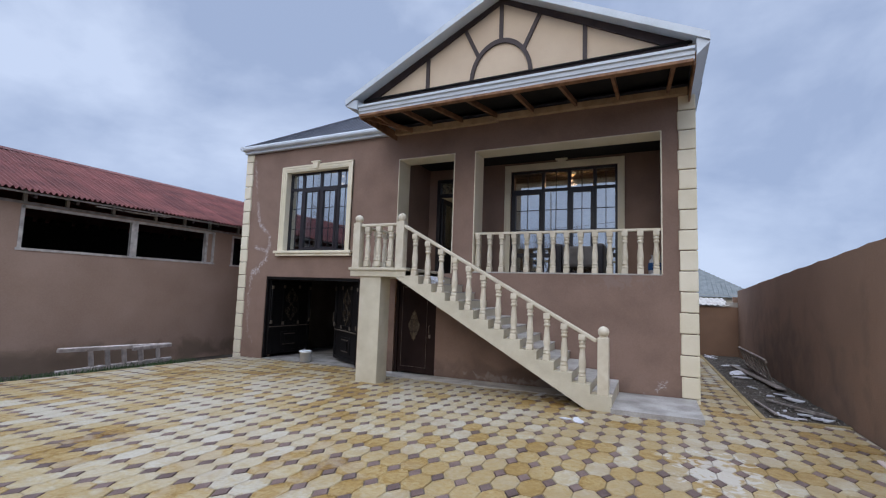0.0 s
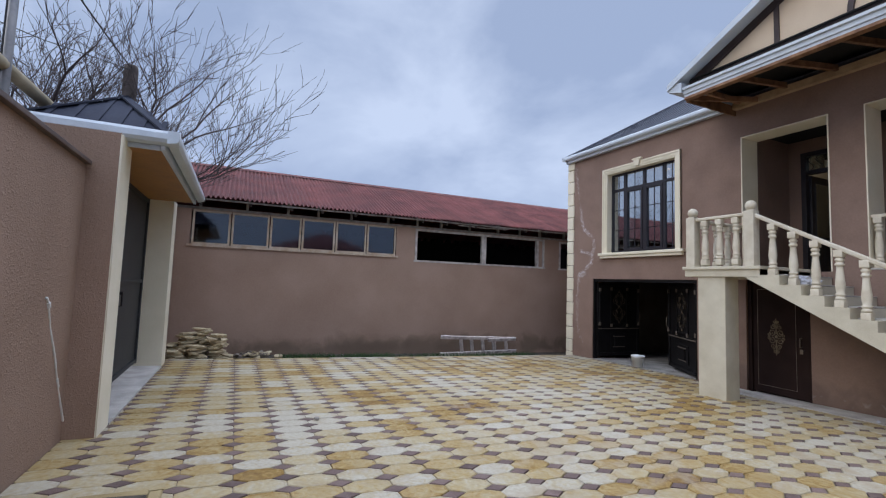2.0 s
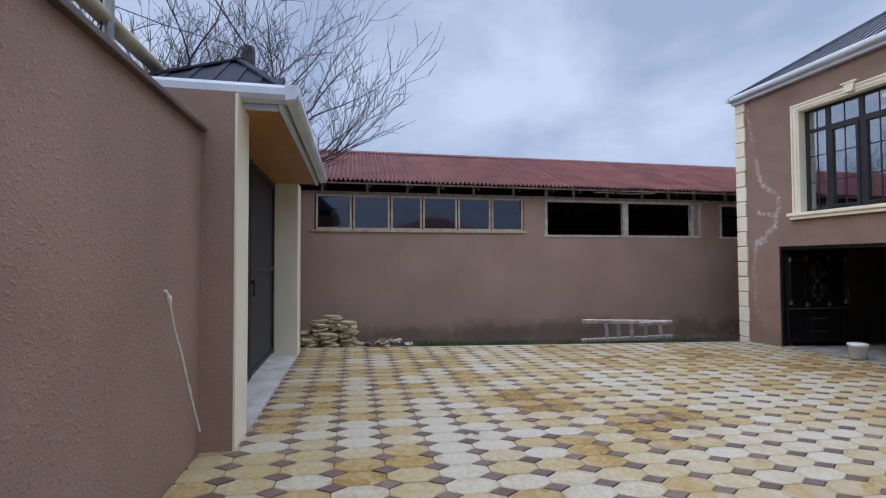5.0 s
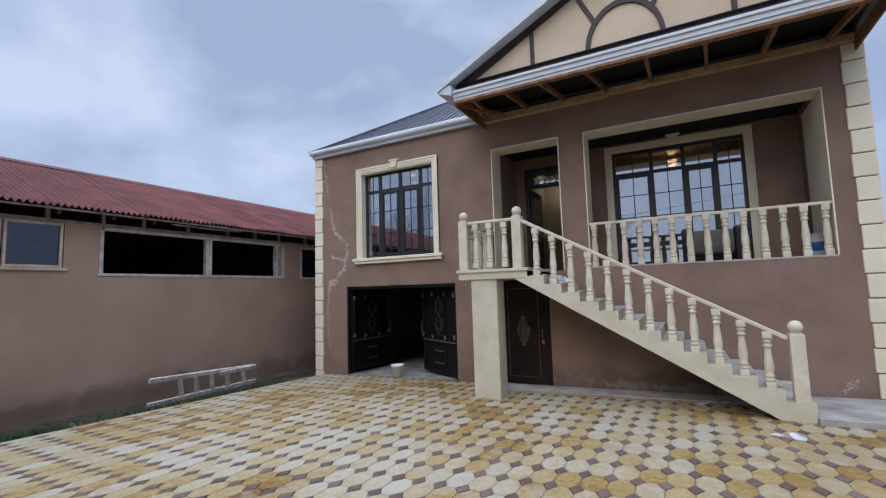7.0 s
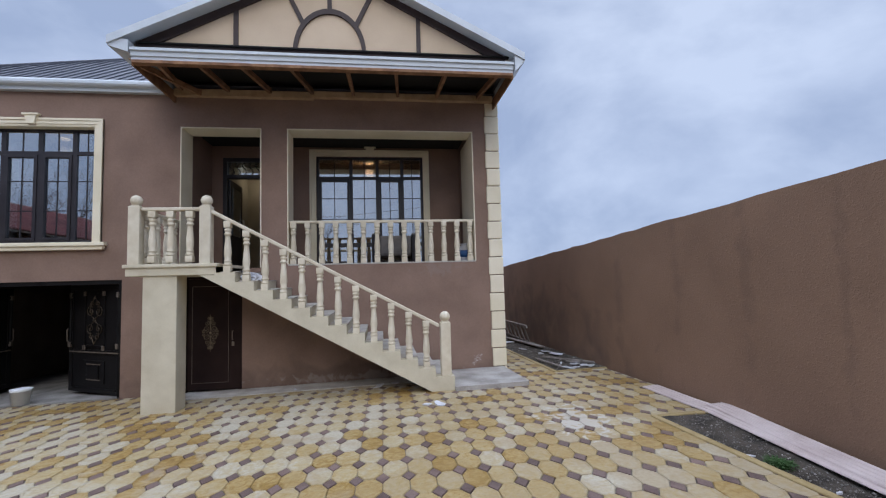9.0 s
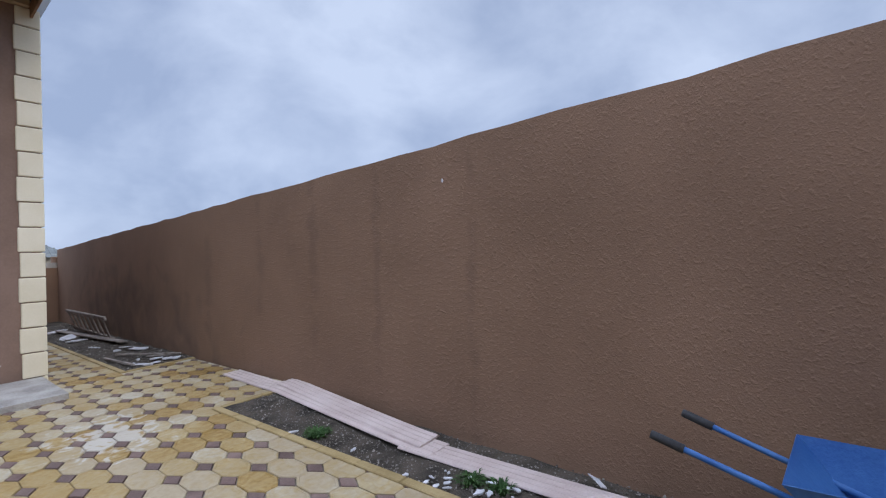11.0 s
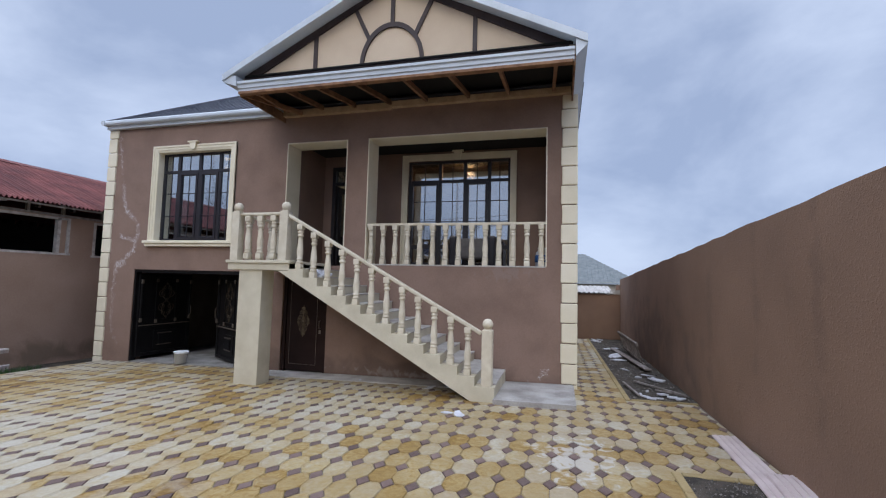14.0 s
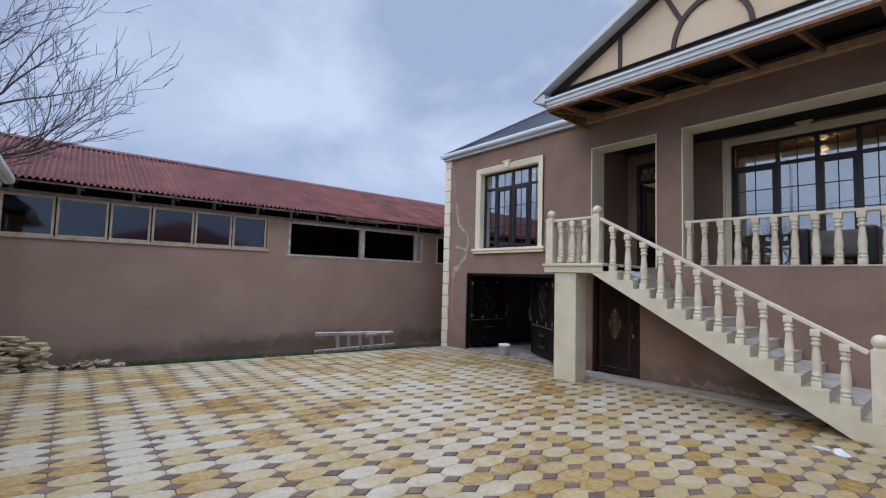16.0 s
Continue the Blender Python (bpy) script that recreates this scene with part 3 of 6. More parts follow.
def gutter_x(x0, x1, y, z, parent, s=1.0):
    """A box gutter along x with a stepped front lip."""
    return part("gutter", prism([(y + a * s, z + b * s) for a, b in GUT], "x", x0, x1), WHITE_METAL, parent, "pale grey metal eaves gutter")


gutter_x(rx0 - 0.02, -5.9, ry0 + 0.03, EZ + 0.03, house, 0.9)
part("fascia", box(rx0, -5.9, ry0 + 0.03, F, EZ - 0.16, EZ - 0.02), WHITE_METAL, house)
part("gutter", prism([(rx0 + 0.03 + a * 0.9, EZ + 0.03 + b * 0.9) for a, b in GUT], "y", ry0 - 0.09, ry1), WHITE_METAL, house)

# ---- gable over the porch ----
GY, GL, GR, GZ, APX, APZ = 7.27, -6.03, 0.785, 5.69, -2.62, 7.39
sl = (APZ - GZ) / (APX - GL)
bm = bmesh.new()  # two roof slopes of the gable
for xa, s in ((GL, 1), (GR, -1)):
    v = [bm.verts.new(p) for p in ((xa, GY - 0.03, GZ), (APX, GY - 0.03, APZ), (APX, 14.0, APZ), (xa, 14.0, GZ),
                                   (xa, GY - 0.03, GZ - 0.05), (APX, GY - 0.03, APZ - 0.05), (APX, 14.0, APZ - 0.05), (xa, 14.0, GZ - 0.05))]
    for f in ((0, 1, 2, 3), (4, 7, 6, 5), (0, 4, 5, 1), (0, 3, 7, 4), (2, 6, 7, 3)):
        bm.faces.new([v[i] for i in f])
part("gable_roof", bm, ROOF, house)


def rake(y0, y1, drop0, drop1, name, material, inset=0.0):
    """A band along both slopes of the gable, between two depths under the roof line."""
    bm = bmesh.new()
    for xa, s in ((GL, 1), (GR, -1)):
        x = xa + s * inset
        z = GZ + inset * sl
        prism([(x, z - drop0), (APX, APZ - drop0), (APX, APZ - drop1), (x, z - drop1)], "y", y0, y1, bm)
    return part(name, bm, material, house)


rake(GY - 0.06, GY - 0.02, -0.03, 0.10, "rake_trim", WHITE_METAL)
PY0, PB, UND = GY + 0.27, 5.745, 0.055  # face of the panel, its foot, underside of the roof
part("gable_panel", prism([(GL + 0.15, 5.50), (GR - 0.15, 5.50), (GR - 0.15, GZ + 0.02), (APX, APZ - UND), (GL + 0.15, GZ + 0.02)], "y", PY0, PY0 + 0.05), BEIGE, house, "beige gable panel")


def roof_under(x):
    return APZ - UND - sl * abs(x - APX)


bm = bmesh.new()
for xa, s in ((GL, 1), (GR, -1)):
    x0 = xa + s * 0.28
    prism([(x0, roof_under(x0) - 0.002), (APX, APZ - UND - 0.002), (APX, APZ - UND - 0.10), (x0, roof_under(x0) - 0.185)], "y", PY0 - 0.04, PY0, bm)
part("gable_strip", bm, DARKWOOD, house)
part("gable_strip", box(GL + 0.3, GR - 0.3, PY0 - 0.036, PY0, PB - 0.06, PB + 0.045), DARKWOOD, house)
bm = bmesh.new()
for xa, s in ((GL, 1), (GR, -1)):
    prism([(xa, GZ - 0.052), (APX, APZ - 0.052), (APX, APZ - 0.058), (xa, GZ - 0.058)], "y", GY - 0.028, PY0 + 0.02, bm)
part("rake_soffit", bm, WHITE_METAL, house)
AC, AR, AV = -2.63, 0.585, 1.245
for x in (-4.19, -1.08):
    part("gable_strip", box(x - 0.037, x + 0.037, PY0 - 0.034, PY0, PB + 0.04, roof_under(x) - 0.08), DARKWOOD, house)
part("gable_strip", box(AC - 0.037, AC + 0.037, PY0 - 0.034, PY0, PB + AR * AV, roof_under(AC) - 0.10), DARKWOOD, house)
for s in (-1, 1):
    a = radians(41)
    p = (AC + s * AR * math.cos(a), PY0 - 0.016, PB + AR * AV * math.sin(a))
    q = (AC + s * 0.76, PY0 - 0.016, roof_under(AC + 0.76) - 0.08)
    part("gable_strip", beam(p, q, 0.034, 0.074), DARKWOOD, house)
bm = bmesh.new()
N = 28
for i in range(N):
    a0, a1 = math.pi * i / N, math.pi * (i + 1) / N
    o = [(AC + r * math.cos(a), PB + r * AV * math.sin(a)) for r, a in ((AR - 0.037, a0), (AR + 0.037, a0), (AR + 0.037, a1), (AR - 0.037, a1))]
    prism(o, "y", PY0 - 0.038, PY0, bm)
bmesh.ops.remove_doubles(bm, verts=bm.verts, dist=0.0005)
part("gable_arch", bm, DARKWOOD, house)
part("gable_ledge", box(GL + 0.33, GR - 0.2, GY + 0.08, PY0, 5.50, 5.53), WHITE_METAL, house)
# stepped white fascia under the panel
bm = prism([(GY + 0.10, 5.555), (GY - 0.03, 5.555), (GY - 0.03, 5.51), (GY + 0.005, 5.50), (GY + 0.005, 5.43), (GY + 0.03, 5.42), (GY + 0.03, 5.365), (GY + 0.10, 5.365)], "x", GL + 0.32, GR - 0.2)
part("gable_fascia", bm, WHITE_METAL, house, "stepped pale metal fascia under the gable")
part("fascia_lath", box(GL + 0.34, GR - 0.22, GY + 0.0, GY + 0.12, 5.315, 5.362), RAFTER, house, "raw wooden lath under the fascia")
# end boards and eaves boards of the overhang
for x0, x1 in ((GL + 0.30, GL + 0.33), (GR - 0.21, GR - 0.18)):
    part("side_board", box(x0, x1, GY + 0.1, F + 0.1, 5.30, 5.50), RAFTER, house)
part("eaves_board", prism([(GL, GZ + 0.02), (GL, GZ - 0.12), (GL + 0.30, GZ - 0.22), (GL + 0.30, GZ - 0.02)], "y", GY - 0.03, 12.0), WHITE_METAL, house)
part("eaves_board", prism([(GR, GZ + 0.02), (GR, GZ - 0.12), (GR - 0.18, GZ - 0.30), (GR - 0.18, GZ - 0.02)], "y", GY - 0.03, 12.0), WHITE_METAL, house)
part("wall_plate", beam((GL + 0.33, F - 0.06, 5.475), (-3.1, F - 0.06, 5.475), 0.12, 0.13), PLANK, house)
part("wall_plate", beam((-3.1, F - 0.06, 5.50), (GR - 0.22, F - 0.06, 5.50), 0.12, 0.12), PLANK, house)
for xf, xw in ((-5.34, -5.55), (-4.71, -4.70), (-4.05, -3.92), (-3.26, -3.11), (-2.33, -2.31), (-1.50, -1.42), (-0.62, -0.62), (0.30, 0.24)):
    part("joist", beam((xf, GY + 0.12, 5.37), (xw, F - 0.13, 5.53), 0.055, 0.10), RAFTER, house)
part("joist", beam((-5.75, GY + 0.15, 5.40), (-5.20, F - 0.15, 5.44), 0.05, 0.10), RAFTER, house)
# Black sheets added as painted shade for the void behind the joists.
part("attic_shade_sheet", box(GL + 0.33, GR - 0.2, GY + 0.18, F + 1.2, 5.74, 5.76), SHADE_BLACK, house)
part("attic_shade_sheet", box(GL + 0.33, GR - 0.2, F + 0.08, F + 0.12, 5.50, 5.75), SHADE_BLACK, house)

# ---- right boundary wall, back wall, front wall ----
def wx(y):
    return 2.40 + 0.0165 * y


bm = bmesh.new()
ysr = [-2.1 + 0.43 * i for i in range(51)]
rows_ = []
rnd = random.Random(5)
for y in ysr:
    z1 = 2.755 - 0.0375 * y + rnd.uniform(-0.012, 0.012)
    rows_.append([bm.verts.new(p) for p in ((wx(y), y, -1.0), (wx(y), y, z1), (wx(y) + 0.25, y, z1), (wx(y) + 0.25, y, -1.0))])
for a, b in zip(rows_, rows_[1:]):
    for k in range(3):
        bm.faces.new((a[k], a[k + 1], b[k + 1], b[k]))
bm.faces.new(rows_[0])
bm.faces.new(rows_[-1][::-1])
tagged(part("wall_east", bm, STUCCO_R), "long brown boundary wall with rough knocked-down stucco", "wall", kind="structure")
# The back wall takes the darker stucco as painted-in shadow.
tagged(part("wall_back", pierced("x", LX - 4, 3.1, -1.2, 1.42, 19.42, 19.62, []), STUCCO_R), "low brown boundary wall behind the house", "wall", kind="structure")
tagged(part("wall_street", pierced("x", -5.46, 2.39, -0.6, 2.68, -2.01, -1.77, []), STUCCO), "brown stuccoed street wall with a sheet-metal coping", "wall", kind="structure")
COPING = mat("coping_metal", (0.075, 0.052, 0.045), (0.14, 0.10, 0.085), 3, 40, 0.55, 0.05, 60)
tagged(part("wall_coping", box(-5.42, 2.36, -2.05, -1.72, 2.68, 2.72, 0.006), COPING), "thin brown coping on the street wall", "coping", kind="structure")
tagged(part("wall_street_far", pierced("x", -13.5, -9.95, -0.8, 2.66, -1.98, -1.74, []), STUCCO), "brown street wall beyond the gate", "wall", kind="structure")

# ---- gate ----
gate = thing("yard_gate", -7.7, -1.8, -0.05, "roofed street gate with brown and cream pillars and grey steel leaves", "gate")
part("pillar", box(-5.85, -5.434, -2.2, -1.505, -0.3, 3.045), STUCCO, gate, "brown stuccoed gate pillar")
part("pillar", box(-10.05, -9.62, -2.2, -1.505, -0.4, 3.0), STUCCO_R, gate, "brown stuccoed gate pillar")
bm = box(-5.853, -5.430, -1.507, -1.49, -0.2, 3.03)
box(-5.868, -5.850, -1.95, -1.49, -0.2, 3.03, bm=bm)
part("pillar_facing", bm, CREAM, gate, "cream-painted facing")
bm = box(-10.05, -9.62, -1.507, -1.49, -0.3, 2.99)
box(-9.62, -9.602, -1.95, -1.49, -0.3, 2.99, bm=bm)
part("pillar_facing", bm, CREAM, gate, "cream-painted facing")
for x0, x1 in ((-9.60, -7.78), (-7.74, -5.87)):
    leaf = part("gate_leaf", box(x0, x1, -1.94, -1.905, 0.03, 2.98), GATE, gate, "plain dark grey steel gate leaf")
    for zz in (0.05, 1.45, 2.90):
        part("rail", box(x0, x1, -1.905, -1.875, zz, zz + 0.06), GATE, leaf)
    for xx in (x0, x1 - 0.06):
        part("stile", box(xx, xx + 0.06, -1.904, -1.872, 0.03, 2.98), GATE, leaf)
part("bolt", box(-7.95, -7.80, -1.875, -1.84, 1.30, 1.34, 0.006), FRAME, gate)
part("handle", tube([(-7.70, -1.87, 1.15), (-7.70, -1.81, 1.15), (-7.70, -1.81, 1.35), (-7.70, -1.87, 1.35)], 0.012), FRAME, gate)
# gate roof
gx0, gx1, gyf, gyb, ge = -9.72, -5.585, -1.095, -2.45, 3.005
bm = bmesh.new()
ry = -1.72
v = [bm.verts.new(p) for p in ((gx0, gyf, ge + 0.12), (gx1, gyf, ge + 0.12), (gx1, gyb, ge + 0.12), (gx0, gyb, ge + 0.12), (gx0 + 0.95, ry, 3.74), (gx1 - 0.84, ry, 3.74))]
for f in ((0, 1, 5, 4), (1, 2, 5), (2, 3, 4, 5), (3, 0, 4), (3, 2, 1, 0)):
    bm.faces.new([v[i] for i in f])
part("roof", bm, ROOF_G, gate, "dark blue-grey metal hip roof")
bm = bmesh.new()
for a, b in (((gx1, gyf, ge + 0.13), (gx1 - 0.84, ry, 3.755)), ((gx1, gyb, ge + 0.13), (gx1 - 0.84, ry, 3.755)), ((gx0, gyf, ge + 0.13), (gx0 + 0.95, ry, 3.755)), ((gx0 + 0.95, ry, 3.755), (gx1 - 0.84, ry, 3.755))):
    beam(a, b, 0.13, 0.02, bm)
part("ridge_cap", bm, ROOF_G, gate)
bm = bmesh.new()
for i in range(7):
    y = gyf - 0.10 - i * 0.2
    t = 1 - abs(y - ry) / 0.83
    if t > 0.05:
        beam((gx1 - 0.02, y, ge + 0.13), (gx1 - 0.84 * t, y, ge + 0.13 + 0.6 * t), 0.05, 0.035, bm)
part("roof_seam", bm, ROOF_G, gate)
part("soffit", box(gx0 + 0.1, gx1 - 0.09, gyb + 0.1, gyf - 0.10, ge - 0.03, ge), SOFFIT, gate, "varnished orange plywood soffit")
GUT2 = [(0.0, 0.02), (0.10, 0.02), (0.115, -0.01), (0.115, -0.07), (0.085, -0.105), (0.0, -0.12)]
part("gutter", prism([(gyf - 0.02 + a, ge + 0.13 + b) for a, b in GUT2], "x", gx0, gx1 + 0.10), WHITE_METAL, gate, "pale metal gutter")
part("gutter", prism([(gx1 - 0.02 + a, ge + 0.13 + b) for a, b in GUT2], "y", gyb, gyf + 0.09), WHITE_METAL, gate, "pale metal gutter")
part("fascia", box(gx0, gx1 - 0.02, gyf - 0.09, gyf - 0.05, ge - 0.035, ge + 0.12), WHITE_METAL, gate)
part("fascia", box(gx1 - 0.09, gx1 - 0.05, gyb, gyf - 0.1, ge - 0.035, ge + 0.12), WHITE_METAL, gate)

# ---- shed ----
SX = -12.39
shed = thing("shed", SX, 3.0, -0.35, "long brown stuccoed shed with red corrugated roof and strip windows", "shed")
SW, SO1, SO2, SO3 = (-1.44, 3.83, 2.37, 3.22), (4.44, 9.14, 2.28, 3.22), (9.80, 15.5, 2.26, 3.20), (-8.0, -2.6, 2.37, 3.22)
part("wall", pierced("y", -9.0, 18.5, -1.2, 3.24, SX - 0.3, SX, [SW, SO1, SO2, SO3]), STUCCO_S, shed)
# Inner shed surfaces near-black, their shade painted in rather than left to light.
part("wall_back", pierced("y", -9.0, 18.5, -1.2, 3.46, SX - 6.3, SX - 6.0, []), SHADE_BLACK, shed)
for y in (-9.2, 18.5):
    part("wall_end", pierced("x", SX - 6.3, SX, -1.2, 3.3, y, y + 0.2, []), SHADE_BLACK, shed)
part("floor", box(SX - 6.0, SX - 0.3, -9, 18.5, -0.6, -0.5), SHADE_BLACK, shed)
# corrugated sheets
EX, EZS, RXS, RZS = -12.02, 3.51, -15.4, 4.98
def corrugated(w, lo, hi):
    """One sheet, from share lo to hi of the slope, starting at its own y = 0."""
    bm = bmesh.new()
    p, q = Vector((EX + (RXS - EX) * lo, 0, EZS + (RZS - EZS) * lo)), Vector((EX + (RXS - EX) * hi, 0, EZS + (RZS - EZS) * hi))
    ring = []
    for j in range(43):
        v = -0.03 + (w + 0.05) * j / 42
        d = Vector((0, v, 0.032 * math.cos(v / (w / 7) * math.tau)))
        ring.append([bm.verts.new(e + d + Vector((0, 0, h))) for e, h in ((p, 0.0), (q, 0.0), (q, -0.007), (p, -0.007))])
    for a, b in zip(ring, ring[1:]):
        for k in range(4):
            bm.faces.new((a[k], b[k], b[(k + 1) % 4], a[(k + 1) % 4]))
    return bm


for lap, (lo, hi) in enumerate(((0.0, 0.62), (0.58, 1.0))):
    sheet = part("roof_sheet", corrugated(28.0 / 37, lo, hi), RED, shed, "faded red corrugated sheet", local=True)
    for i in range(37):
        o = sheet if i == 0 else again(sheet, 0, 0, 0)
        o.matrix_basis = pose(-base(shed).x, -9.3 + i * 28.0 / 37 - base(shed).y, 0.012 * lap + 0.008 * (i % 2) + 0.0035 * math.sin(i * 0.7) - base(shed).z, 0, 0, 0.0)
part("roof_back", prism([(RXS, RZS - 0.02), (RXS, RZS + 0.02), (-19.0, 3.42), (-19.0, 3.38)], "y", -9.3, 18.7), RED, shed)
bm = bmesh.new()
qs = random.Random(5)
y = -9.0
while y < 18.3:
    w = qs.uniform(0.12, 0.35)
    box(SX - 6.28, SX - 6.02, y, y + w, 3.46, 3.60, bm=bm)
    y += w + qs.uniform(0.10, 0.22)
part("eaves_filler", bm, SHADE_BLACK, shed)["kind"] = "stuff"
part("ridge_cap", prism([(RXS - 0.2, RZS - 0.06), (RXS, RZS + 0.06), (RXS + 0.2, RZS - 0.04), (RXS, RZS + 0.03)], "y", -9.3, 18.7), RED, shed)
part("eaves_beam", beam((SX + 0.29, -9.2, 3.455), (SX + 0.29, 18.6, 3.455), 0.05, 0.04), OLDWOOD, shed)
part("wall_plate", beam((SX - 0.12, -9, 3.275), (SX - 0.12, 18.5, 3.275), 0.18, 0.06), OLDWOOD, shed)
y = -8.6
k = 0
while y < 18.4:
    part("rafter", beam((SX - 0.6, y, 3.66), (SX + 0.27, y, 3.40), 0.06, 0.08), DARKWOOD, shed)
    part("eaves_post", box(SX - 0.07, SX + 0.005, y - 0.10, y - 0.035, 3.30, 3.60), OLDWOOD, shed)
    y += 0.93 + 0.15 * math.sin(k * 1.7)
    k += 1
# window strip with six sashes
strip = part("window_strip", box(SX - 0.02, SX + 0.035, SW[0] - 0.06, SW[1] + 0.06, SW[2] - 0.05, SW[2] + 0.005), SASH, shed, "row of six old wooden sashes")
edges = [-1.42, -0.55, 0.36, 1.16, 2.06, 2.94, 3.82]
for y0, y1 in zip(edges, edges[1:]):
    bm = bmesh.new()
    for a, b, lo, hi in ((y0 + 0.015, y0 + 0.06, SW[2], SW[3]), (y1 - 0.06, y1 - 0.015, SW[2], SW[3]), (y0 + 0.06, y1 - 0.06, SW[2] + 0.01, SW[2] + 0.05), (y0 + 0.06, y1 - 0.06, SW[3] - 0.05, SW[3] - 0.005)):
        box(SX - 0.05, SX + 0.012, a, b, lo, hi, bm=bm)
    part("sash", bm, SASH, strip)
    p = part("pane", box(SX - 0.028, SX - 0.022, y0 + 0.055, y1 - 0.055, SW[2] + 0.045, SW[3] - 0.045), GLASS_S, strip, "dusty bluish pane")
    p.visible_shadow = False
# open windows
for a, b, lo, hi in (SO1, SO2):
    bm = box(SX - 0.1, SX + 0.015, a - 0.05, b + 0.05, lo - 0.05, lo + 0.005)
    box(SX - 0.1, SX + 0.012, a - 0.02, a + 0.05, lo, hi, bm=bm)
    box(SX - 0.1, SX + 0.012, b - 0.30, b - 0.22, lo, hi, bm=bm)
    box(SX - 0.1, SX + 0.010, b - 0.06, b + 0.02, lo, hi, bm=bm)
    box(SX - 0.09, SX + 0.012, a, b, hi - 0.06, hi, bm=bm)
    box(SX - 0.09, SX + 0.015, (a + b) / 2 - 0.09, (a + b) / 2 + 0.07, lo, hi, bm=bm)
    part("open_frame", bm, WHITEWOOD, shed, "whitewashed frame without glass")
    part("filler", box(SX - 0.12, SX - 0.02, b - 0.22, b - 0.06, lo, hi), STUCCO_S, shed)
part("loose_board", beam((SX + 0.27, 5.7, 3.40), (SX + 0.20, 7.2, 3.40), 0.05, 0.03), OLDWOOD, shed)
part("loose_board", beam((SX + 0.18, 6.5, 3.39), (SX + 0.3, 7.5, 3.42), 0.04, 0.03), OLDWOOD, shed)

# ---- windows ----
def window(name, x0, x1, z0, z1, y, mulls, transom, sashes, hbars, label, rail=None):
    """A dark multi-pane window or glazed door set in an opening; y is the face of the frame."""
    w = thing(name, (x0 + x1) / 2, y, z0, label, "window", kind="structure")
    bm = bmesh.new()
    f = 0.06
    for a in ((x0, x0 + f, z0, z1), (x1 - f, x1, z0, z1), (x0 + f, x1 - f, z0, z0 + f), (x0 + f, x1 - f, z1 - f, z1)):
        box(a[0], a[1], y, y + 0.08, a[2], a[3], 0.004, bm)
    part("frame", bm, FRAME, w)
    part("transom", box(x0 + f, x1 - f, y + 0.003, y + 0.077, transom - 0.035, transom + 0.035, 0.004), FRAME, w)
    for m in mulls:
        part("mullion", box(m - 0.04, m + 0.04, y + 0.006, y + 0.074, z0 + f, z1 - f, 0.004), FRAME, w)
    cols = [x0 + f - 0.04, *mulls, x1 - f + 0.04]
    for i, (a, b) in enumerate(zip(cols, cols[1:])):
        a, b = a + 0.04, b - 0.04
        for lo, hi, low in ((z0 + f, transom - 0.035, True), (transom + 0.035, z1 - f, False)):
            if low and i in sashes:
                bm = bmesh.new()
                s = 0.055
                for q in ((a, a + s, lo, hi), (b - s, b, lo, hi), (a + s, b - s, lo, lo + s), (a + s, b - s, hi - s, hi)):
                    box(q[0], q[1], y - 0.012, y + 0.06, q[2], q[3], 0.004, bm)
                part("sash", bm, FRAME, w)
                aa, bb, ll, hh = a + s, b - s, lo + s, hi - s
            else:
                aa, bb, ll, hh = a, b, lo, hi
            p = part("pane", box(aa - 0.004, bb + 0.004, y + 0.034, y + 0.040, ll - 0.004, hh + 0.004), GLASS, w, "reflecting pane")
            p.visible_shadow = False
            part("glazing_bar", box((aa + bb) / 2 - 0.009, (aa + bb) / 2 + 0.009, y + 0.026, y + 0.033, ll, hh), FRAME, w)
            if low:
                for zb in hbars:
                    if ll < zb < hh:
                        part("glazing_bar", box(aa, bb, y + 0.0255, y + 0.0325, zb - 0.009, zb + 0.009), FRAME, w)
                if rail:
                    part("mid_rail", box(aa, bb, y + 0.02, y + 0.06, rail - 0.05, rail + 0.05), FRAME, w)
    return w


def surround(w, x0, x1, z0, z1, y, t, sill):
    """Moulded cream surround with a small keystone; opening x0..x1, z0..z1; wall face at y."""
    bm = bmesh.new()
    for a, b, d in ((0.0, t, 0.035), (t * 0.25, t * 0.7, 0.05), (t * 0.72, t, 0.065)):
        box(x0 - b, x0 - a, y - d, y + 0.0, z0, z1 + b, 0, bm)
        box(x1 + a, x1 + b, y - d, y + 0.0, z0, z1 + b, 0, bm)
        box(x0 - a, x1 + a, y - d, y + 0.0, z1 + a, z1 + b, 0, bm)
    part("surround", bm, CREAM, w, "moulded cream surround")
    c = (x0 + x1) / 2
    bm = prism([(c - 0.06, z1 + 0.02), (c + 0.06, z1 + 0.02), (c + 0.10, z1 + t + 0.05), (c - 0.10, z1 + t + 0.05)], "y", y - 0.10, y - 0.03)
    box(c - 0.14, c + 0.14, y - 0.115, y - 0.03, z1 + t + 0.04, z1 + t + 0.075, 0.006, bm)
    part("keystone", bm, CREAM, w)
    if sill:
        bm = box(x0 - t - 0.1, x1 + t + 0.1, y - 0.12, y + 0.0, z0 - 0.07, z0 + 0.0, 0.012)
        box(x0 - t - 0.06, x1 + t + 0.06, y - 0.085, y + 0.0, z0 - 0.14, z0 - 0.07, 0.012, bm)
        part("sill", bm, CREAM, w, "stepped cream window sill")


W1 = window("window_1", -9.23, -7.10, 2.60, 4.79, F + 0.14, (-8.76, -8.14, -7.55), 4.32, (1, 2), (3.22, 3.78), "dark-framed upper window with fine glazing bars and cream surround")
